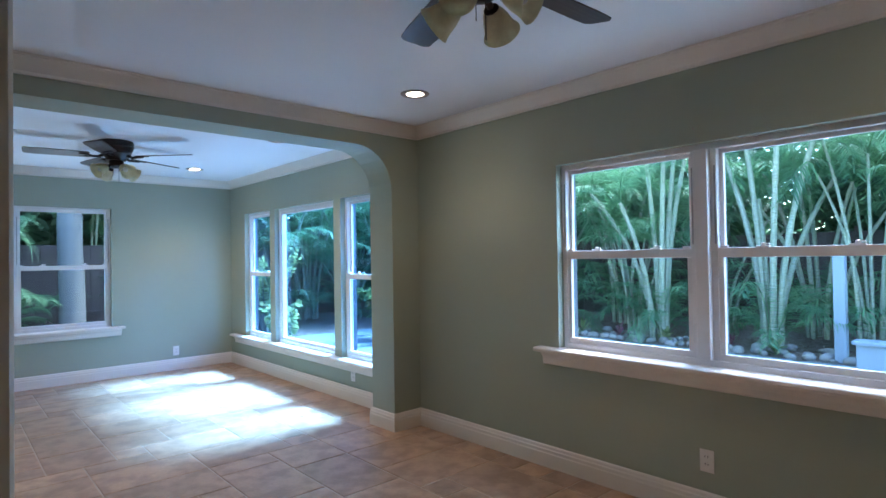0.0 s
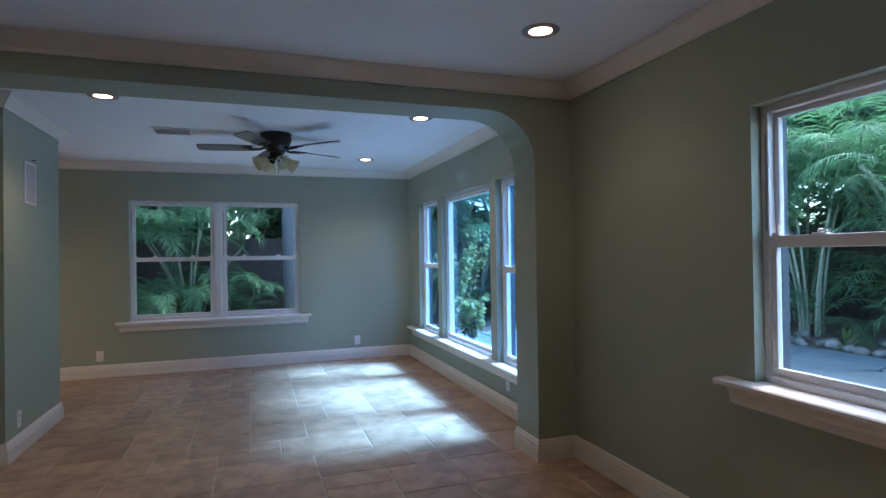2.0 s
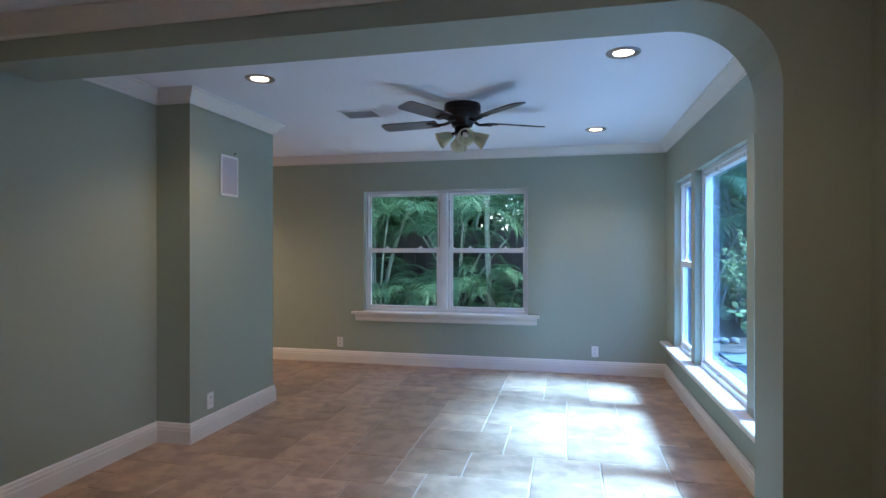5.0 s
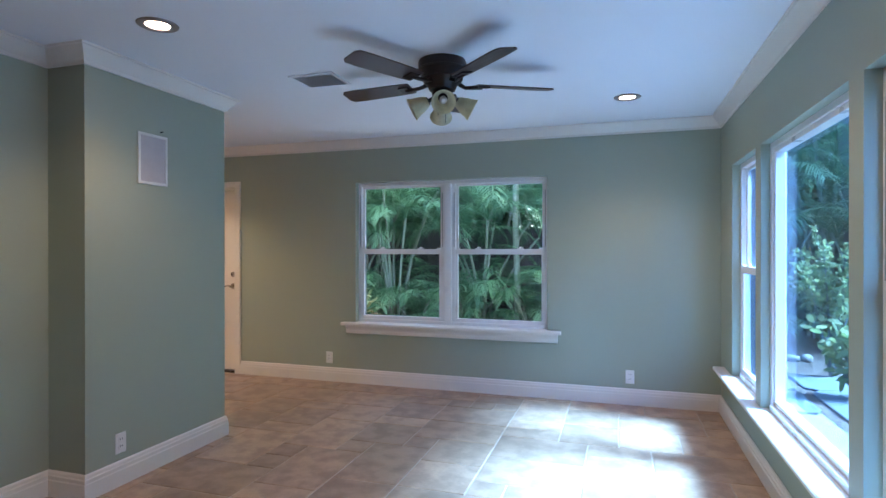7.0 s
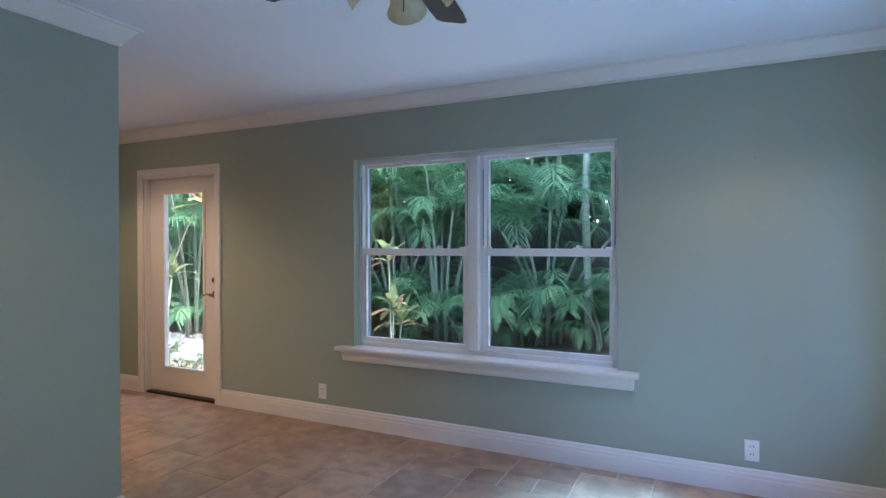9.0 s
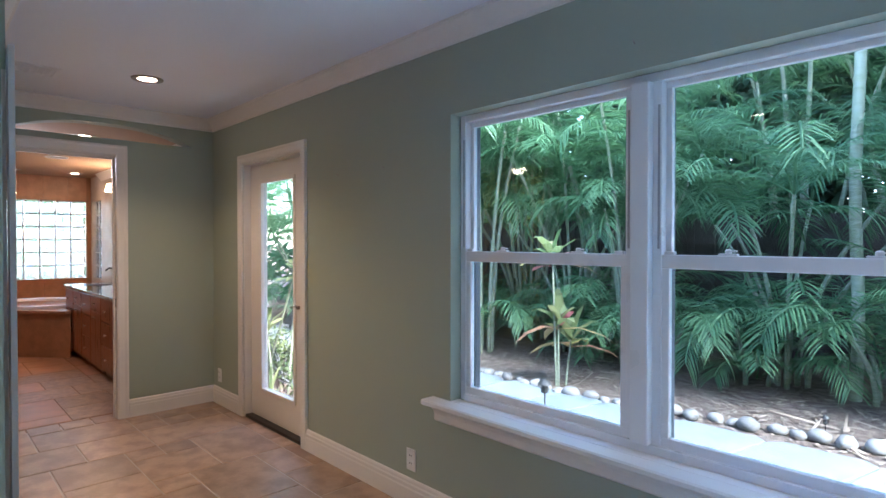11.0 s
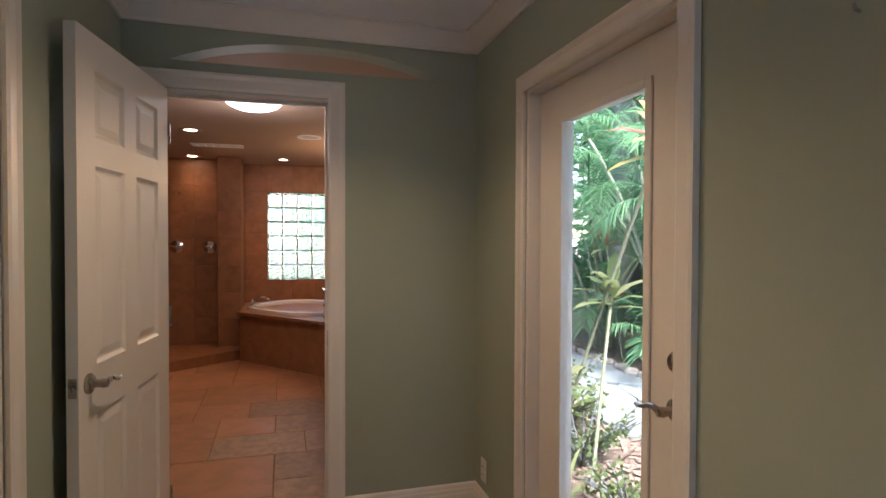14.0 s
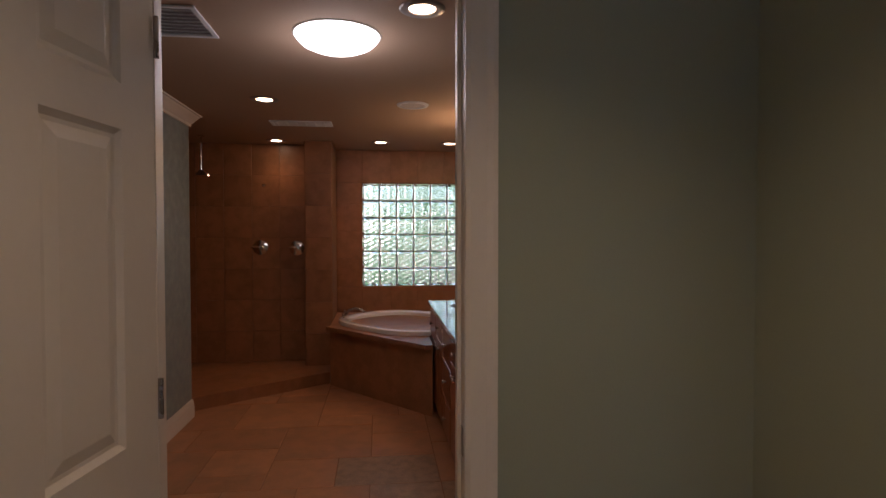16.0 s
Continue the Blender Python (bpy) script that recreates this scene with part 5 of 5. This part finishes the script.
# stones along the beds
def stone_mesh(seed):
    r = np.random.default_rng(seed)
    bm = bmesh.new()
    bmesh.ops.create_icosphere(bm, subdivisions=2, radius=1.0)
    for v in bm.verts:
        k = 1 + 0.18 * noise.noise(v.co * 1.3 + Vector((seed * 3.1, 0, 0)))
        v.co = Vector((v.co.x * k, v.co.y * k * 0.75, v.co.z * k * 0.62))
    return mesh_of("stone", bm, ROCK, True)
STONES = [stone_mesh(s) for s in range(5)]
def stone(x, y, size, z=None):
    ob = tagged(new("edging_stone", STONES[int(rng.integers(0, 5))]), "smooth grey river stone edging the bed", "stone", "edging stones")
    ob.matrix_basis = pose(x, y, G0 + size * 0.42 if z is None else z, 0, 0, float(rng.uniform(0, 360))) @ Matrix.Diagonal((size, size, size, 1))
x = -9.0
while x < 5.0:
    s = rng.uniform(0.06, 0.105)
    stone(x, max(10.9, 11.0 + 0.08 * x) + 0.06 * math.sin(x * 1.3) + rng.uniform(-0.04, 0.04), s)
    x += s * 1.9
y = -2.0
while y < 10.4:
    s = rng.uniform(0.06, 0.14)
    stone(9.55 + rng.uniform(-0.15, 0.15), y, s)
    y += s * 1.8
for _ in range(45):
    stone(9.9 + rng.uniform(-0.25, 0.5), rng.uniform(-1, 9.5), rng.uniform(0.05, 0.12))


def rosette(name, x, y, stems, leaf, width, n, mat, label, category, seed, lean=0.2, green=None, group="", toward=None):
    """Leafy canes: each cane ends in a whorl of broad pointed leaves."""
    r = np.random.default_rng(seed)
    t = thing(name, pose(x, y, G0), label, category, group)
    V, F, V2, F2 = [], [], [], []
    for h in stems:
        a = r.uniform(0, 6.28) if toward is None else toward
        foot = np.array([math.cos(a), math.sin(a), 0]) * 0.08
        top = foot + np.array([math.cos(a) * lean * h, math.sin(a) * lean * h, h])
        if h > 0.25:
            part("cane", tube(bmesh.new(), [foot, foot + (top - foot) * 0.5 + np.array([0, 0, 0.03]), top], [0.013, 0.011, 0.009], 7), STEM, t, smooth=True)
        for k in range(n):
            az = k * 2.4 + r.uniform(-0.3, 0.3)
            e = 1.35 - 1.3 * k / n + r.uniform(-0.15, 0.15)
            d = np.array([math.cos(az) * math.cos(e), math.sin(az) * math.cos(e), math.sin(e)])
            w = np.cross(d, [0, 0, 1.0])
            w /= np.linalg.norm(w) + 1e-9
            tgt = (V2, F2) if green and k > n * 0.55 else (V, F)
            blade_into(*tgt, top - np.array([0, 0, 0.12 * k / n]), d, w, leaf * r.uniform(0.7, 1.1), width * r.uniform(0.8, 1.1), r.uniform(0.2, 0.6))
    ob = new("leaves", mesh_from("leaves", V, F, mat))
    ob.parent = t
    if green:
        ob = new("lower_leaves", mesh_from("lower_leaves", V2, F2, green))
        ob.parent = t
    return t


rosette("ti_plant", -3.75, 8.85, [2.08], 0.38, 0.085, 13, TI_LEAF, "leaning cane plant with pink and yellow pointed leaves", "plant", 2, 0.56, None, "ti plants", 0.0)
rosette("ti_plant", -3.2, 8.8, [1.25, 0.7], 0.40, 0.09, 12, TI_GREEN, "cane plant with pale green pointed leaves", "plant", 3, 0.1, None, "ti plants")
rosette("ti_plant", -1.42, 11.1, [1.38, 0.72, 0.5], 0.6, 0.12, 10, TI_GREEN, "cane-stemmed plant with pale and pink pointed leaves", "plant", 5, 0.12, TI_LEAF, "ti plants")
rosette("ti_plant", -6.3, 11.3, [1.5, 0.8], 0.45, 0.10, 12, TI_LEAF, "cane-stemmed plant with pale and pink pointed leaves", "plant", 7, 0.15, TI_GREEN, "ti plants")
for k in range(7):
    rosette("bromeliad", 9.75 + rng.uniform(-0.2, 0.3), 1.5 + k * 0.85, [0.1], 0.38, 0.06, 22, PURPLE if k % 2 else TI_GREEN, "low spiky rosette plant among the stones", "plant", 20 + k, 0.0, None, "rosette plants")


def bush(name, x, y, radius, height, n, leaf, mat, label, seed, twigs=14):
    r = np.random.default_rng(seed)
    t = thing(name, pose(x, y, G0), label, "shrub", "garden shrubs")
    V, F = [], []
    for k in range(twigs):
        a = r.uniform(0, 6.28)
        tip = np.array([math.cos(a) * radius * r.uniform(0.2, 1), math.sin(a) * radius * r.uniform(0.2, 1), height * r.uniform(0.55, 1.0)])
        mid = tip * 0.5 + np.array([0, 0, height * 0.12])
        part("twig", tube(bmesh.new(), [(0, 0, 0), mid, tip], [0.012, 0.008, 0.004], 5), BARK, t)
        for _ in range(n):
            s = r.uniform(0.3, 1.0)
            p = (mid * 2 * s if s < 0.5 else mid + (tip - mid) * (2 * s - 1)) + r.normal(size=3) * 0.03
            d = r.normal(size=3) + (0, 0, 0.4)
            d /= np.linalg.norm(d)
            w = np.cross(d, r.normal(size=3))
            w /= np.linalg.norm(w)
            blade_into(V, F, p, d, w, leaf * r.uniform(0.6, 1.3), leaf * 0.5, 0.15)
    ob = new("leaves", mesh_from("leaves", V, F, mat))
    ob.parent = t
    return t


bush("shrub", 4.95, 10.35, 0.75, 1.95, 70, 0.085, SHRUB_PALE, "tall airy shrub with pale green leaves", 2, 26)
bush("shrub", 4.85, 9.3, 0.4, 0.8, 22, 0.13, SHRUB_PALE, "low shrub with broad pale yellow green leaves", 1, 13)
bush("shrub", 6.6, 8.6, 0.7, 0.95, 60, 0.17, SHRUB, "bushy green shrub with long leaves beside the patio", 3, 16)
bush("shrub", 7.4, 7.2, 0.6, 0.8, 60, 0.15, SHRUB, "bushy green shrub with long leaves beside the patio", 8, 16)
bush("shrub", 8.6, 8.4, 0.7, 1.2, 60, 0.16, SHRUB, "broad-leaved green shrub at the patio edge", 4, 18)
bush("shrub", -3.5, 9.0, 0.5, 0.45, 16, 0.045, SHRUB, "low small-leaved shrub beside the path", 5, 22)
bush("shrub", -2.75, 8.85, 0.4, 0.32, 16, 0.045, SHRUB, "low small-leaved shrub beside the path", 6, 18)
bush("shrub", -4.9, 9.6, 0.5, 0.45, 16, 0.045, SHRUB, "low small-leaved shrub beside the path", 7, 18)
bush("shrub", -4.2, 9.25, 0.45, 0.5, 20, 0.06, SHRUB_PALE, "low small-leaved shrub beside the path", 17, 22)
bush("shrub", -5.8, 9.35, 0.5, 0.5, 20, 0.06, SHRUB, "low small-leaved shrub beside the path", 18, 22)
rosette("grass_tuft", -3.05, 8.62, [0.05], 0.5, 0.03, 16, SHRUB_PALE, "tuft of long arching strap leaves", "plant", 31, 0.0)

# thick-trunked palms standing among the clumps
for x, y, r0 in ((-8.55, 12.75, 0.22), (2.21, 12.2, 0.165), (0.9, 12.7, 0.045)):
    t = thing("palm_trunk", pose(x, y, G0), "tall smooth grey palm trunk among the fronds", "palm", "tall palms")
    part("trunk", tube(bmesh.new(), [(0.02 * math.sin(i), 0, 0.45 * i) for i in range(18)], [r0 * (1.25 - 0.02 * i) * (1.03 if i % 2 else 0.98) for i in range(18)], 14), BARK if r0 > 0.1 else STEM, t, smooth=True)

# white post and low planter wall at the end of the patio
# blue grey puts the hazy view into the white plaster's colour
PLASTER = surface("hazed white plaster", (0.2, 0.24, 0.28), 0.8, var=0.12, scale=4, fine=60, bump=0.3)
gp = thing("garden_post", pose(9.6, 2.45, G0), "haze-greyed white plastered garden post with a flat cap", "post")
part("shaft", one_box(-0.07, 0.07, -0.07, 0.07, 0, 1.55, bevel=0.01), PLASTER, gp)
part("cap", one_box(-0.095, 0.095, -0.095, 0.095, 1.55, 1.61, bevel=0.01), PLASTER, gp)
pw = thing("planter_wall", pose(9.0, 1.2, G0), "low haze-greyed white plastered planter wall on the patio", "planter")
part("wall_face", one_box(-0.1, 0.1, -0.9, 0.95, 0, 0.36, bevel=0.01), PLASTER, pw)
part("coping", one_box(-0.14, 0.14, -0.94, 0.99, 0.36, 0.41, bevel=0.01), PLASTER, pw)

# bark chips and fallen leaflets on the beds
CHIP = leafy("fallen leaf litter", (0.10, 0.065, 0.05), (0.34, 0.27, 0.21), through_light=0.1)
r = np.random.default_rng(77)
V, F = [], []
for _ in range(9000):
    kind = r.uniform()
    if kind < 0.2:
        p = np.array([r.uniform(-7, -1.9), r.uniform(8.3, 9.6), G0 + r.uniform(0.004, 0.02)])
    elif kind < 0.75:
        p = np.array([r.uniform(-9, 5), 10.95 + abs(r.normal()) * 1.0, G0 + r.uniform(0.004, 0.02)])
    else:
        p = np.array([9.75 + abs(r.normal()) * 0.7, r.uniform(-1, 11), G0 + r.uniform(0.004, 0.02)])
    a = r.uniform(0, 6.28)
    d = np.array([math.cos(a), math.sin(a), r.uniform(-0.05, 0.15)])
    blade_into(V, F, p, d, np.array([-math.sin(a), math.cos(a), r.uniform(-0.3, 0.3)]), r.uniform(0.03, 0.14) if r.uniform() < 0.93 else r.uniform(0.3, 0.6), r.uniform(0.012, 0.03), 0.0)
tagged(new("leaf_litter", mesh_from("leaf_litter", V, F, CHIP)), "brown bark chips and dry leaf litter on the beds", "litter", kind="stuff")

# path lantern by the flagstones
ln = thing("path_lantern", pose(-0.98, 10.25, G0) @ Matrix.Diagonal((0.6, 0.6, 0.65, 1)), "small dark metal path lantern", "lantern")
part("stake", tube(bmesh.new(), [(0, 0, 0), (0, 0, 0.28)], 0.012, 8), BRONZE, ln)
part("lamp_body", lathe(bmesh.new(), [(0.05, 0.26), (0.06, 0.28), (0.045, 0.38), (0.05, 0.385)], 8), DARK, ln)
part("cap", lathe(bmesh.new(), [(0.11, 0.38), (0.09, 0.41), (0.03, 0.45), (0.0, 0.46)], 16, cap=False), DARK, ln)
ln2 = copy_thing(ln, pose(0.95, 11.3, G0) @ Matrix.Diagonal((0.45, 0.45, 0.6, 1)))
copy_thing(ln, pose(-3.95, 9.35, G0) @ Matrix.Diagonal((0.6, 0.6, 0.65, 1)))


# ---- floor tiles, in four sizes on a common module ----
def tiling(nx, ny, seed, sizes):
    r = random.Random(seed)
    used = [[False] * ny for _ in range(nx)]
    out = []
    for j in range(ny):
        for i in range(nx):
            if used[i][j]:
                continue
            order = sizes[:]
            r.shuffle(order)
            order += [(2, 1), (1, 2), (1, 1)]
            for w, h in order:
                if i + w <= nx and j + h <= ny and not any(used[i + a][j + b] for a in range(w) for b in range(h)):
                    for a in range(w):
                        for b in range(h):
                            used[i + a][j + b] = True
                    out.append((i, j, w, h))
                    break
    return out


TILE_MESH = {}
def tile_mesh(w, h, material, gap):
    key = (w, h, material.name)
    if key not in TILE_MESH:
        a, b = w * U / 2 - gap / 2, h * U / 2 - gap / 2
        e = 0.004
        lo = [(-a, -b, -0.008), (a, -b, -0.008), (a, b, -0.008), (-a, b, -0.008)]
        mi = [(x, y, -0.003) for x, y, z in lo]
        hi = [(math.copysign(abs(x) - e, x), math.copysign(abs(y) - e, y), 0.0) for x, y, z in lo]
        F = [(8, 9, 10, 11)]
        for k in range(4):
            F += [(k, (k + 1) % 4, 4 + (k + 1) % 4, 4 + k), (4 + k, 4 + (k + 1) % 4, 8 + (k + 1) % 4, 8 + k)]
        TILE_MESH[key] = mesh_from("tile", lo + mi + hi, F, material)
    return TILE_MESH[key]


U = 0.203
SIZES = [(3, 2), (3, 2), (3, 2), (2, 2), (2, 2), (2, 1), (2, 3), (1, 1)]
def lay_tiles(parent, x0, y0, nx, ny, seed, material, gap, keep, sizes=SIZES, lift=0.0):
    r = random.Random(seed + 1)
    for i, j, w, h in tiling(nx, ny, seed, sizes):
        cx, cy = x0 + (i + w / 2) * U, y0 + (j + h / 2) * U
        if keep(cx, cy):
            stone = material(cx, cy) if callable(material) else material
            ob = new("tile", tile_mesh(w, h, stone, gap))
            ob.parent = parent
            ob.matrix_basis = pose(cx, cy, lift + r.uniform(-0.0008, 0.0008))


def in_rooms(x, y):
    if y < 1.0:
        return x > 0.3
    if y < BUMP_S:
        return x > W1 - 0.3
    if y < HALL_S - 0.1:
        return x > BUMP_X - 0.3
    return x > HALL_W - 0.3
lay_tiles(floor, -3.0 - 0.06, -0.42, 32, 42, 7, TRAV, 0.008, in_rooms)
lay_tiles(floor_bath, -7.75, 5.36, 23, 13, 9, lambda x, y: ROUGH_TILE if y > 6.8 and -5.0 < x < -3.0 else BATH_FLOOR, 0.006, lambda x, y: True, [(3, 3), (3, 3), (3, 2), (2, 3), (2, 2)])


# ---- bathroom wall tiles ----
def wall_tiles(name, x, y0, y1, z0, z1, hole=None, size=0.305):
    """Square stone tiles on a wall that faces east at x, trimmed round a hole (y0, y1, z0, z1)."""
    parent = bpy.data.objects[name]
    ny, nz = max(1, round((y1 - y0) / size)), max(1, round((z1 - z0) / size))
    ys = [y0 + (y1 - y0) * i / ny for i in range(ny + 1)]
    zs = [z0 + (z1 - z0) * i / nz for i in range(nz + 1)]
    if hole:
        ys = sorted({*[v for v in ys if min(abs(v - hole[0]), abs(v - hole[1])) > 0.08], hole[0], hole[1]})
        zs = sorted({*[v for v in zs if min(abs(v - hole[2]), abs(v - hole[3])) > 0.08], hole[2], hole[3]})
    g, e = 0.002, 0.003
    for a, b in zip(ys, ys[1:]):
        for c, d in zip(zs, zs[1:]):
            if hole and hole[0] < (a + b) / 2 < hole[1] and hole[2] < (c + d) / 2 < hole[3]:
                continue
            w, h = (b - a) / 2 - g, (d - c) / 2 - g
            lo = [(0.0005, -w, -h), (0.0005, w, -h), (0.0005, w, h), (0.0005, -w, h)]
            mi = [(0.007, y, z) for _, y, z in lo]
            hi = [(0.009, math.copysign(abs(y) - e, y), math.copysign(abs(z) - e, z)) for _, y, z in lo]
            F = [(8, 9, 10, 11)]
            for k in range(4):
                F += [(k, (k + 1) % 4, 4 + (k + 1) % 4, 4 + k), (4 + k, 4 + (k + 1) % 4, 8 + (k + 1) % 4, 8 + k)]
            ob = new("tile", mesh_from("tile", lo + mi + hi, F, BATH_TILE))
            ob.parent = parent
            ob.matrix_basis = pose(x, (a + b) / 2, (c + d) / 2)


wall_tiles("wall_bath_west", BW, 6.572, BATH_N - 0.004, 0.57, BATH_H, (6.85, 7.99, 0.85, 1.99))
wall_tiles("wall_shower_back", -7.45, 4.905, 6.298, 0.111, BATH_H)
wall_tiles("wall_shower_pier", -7.2, 6.302, 6.568, 0.111, BATH_H)
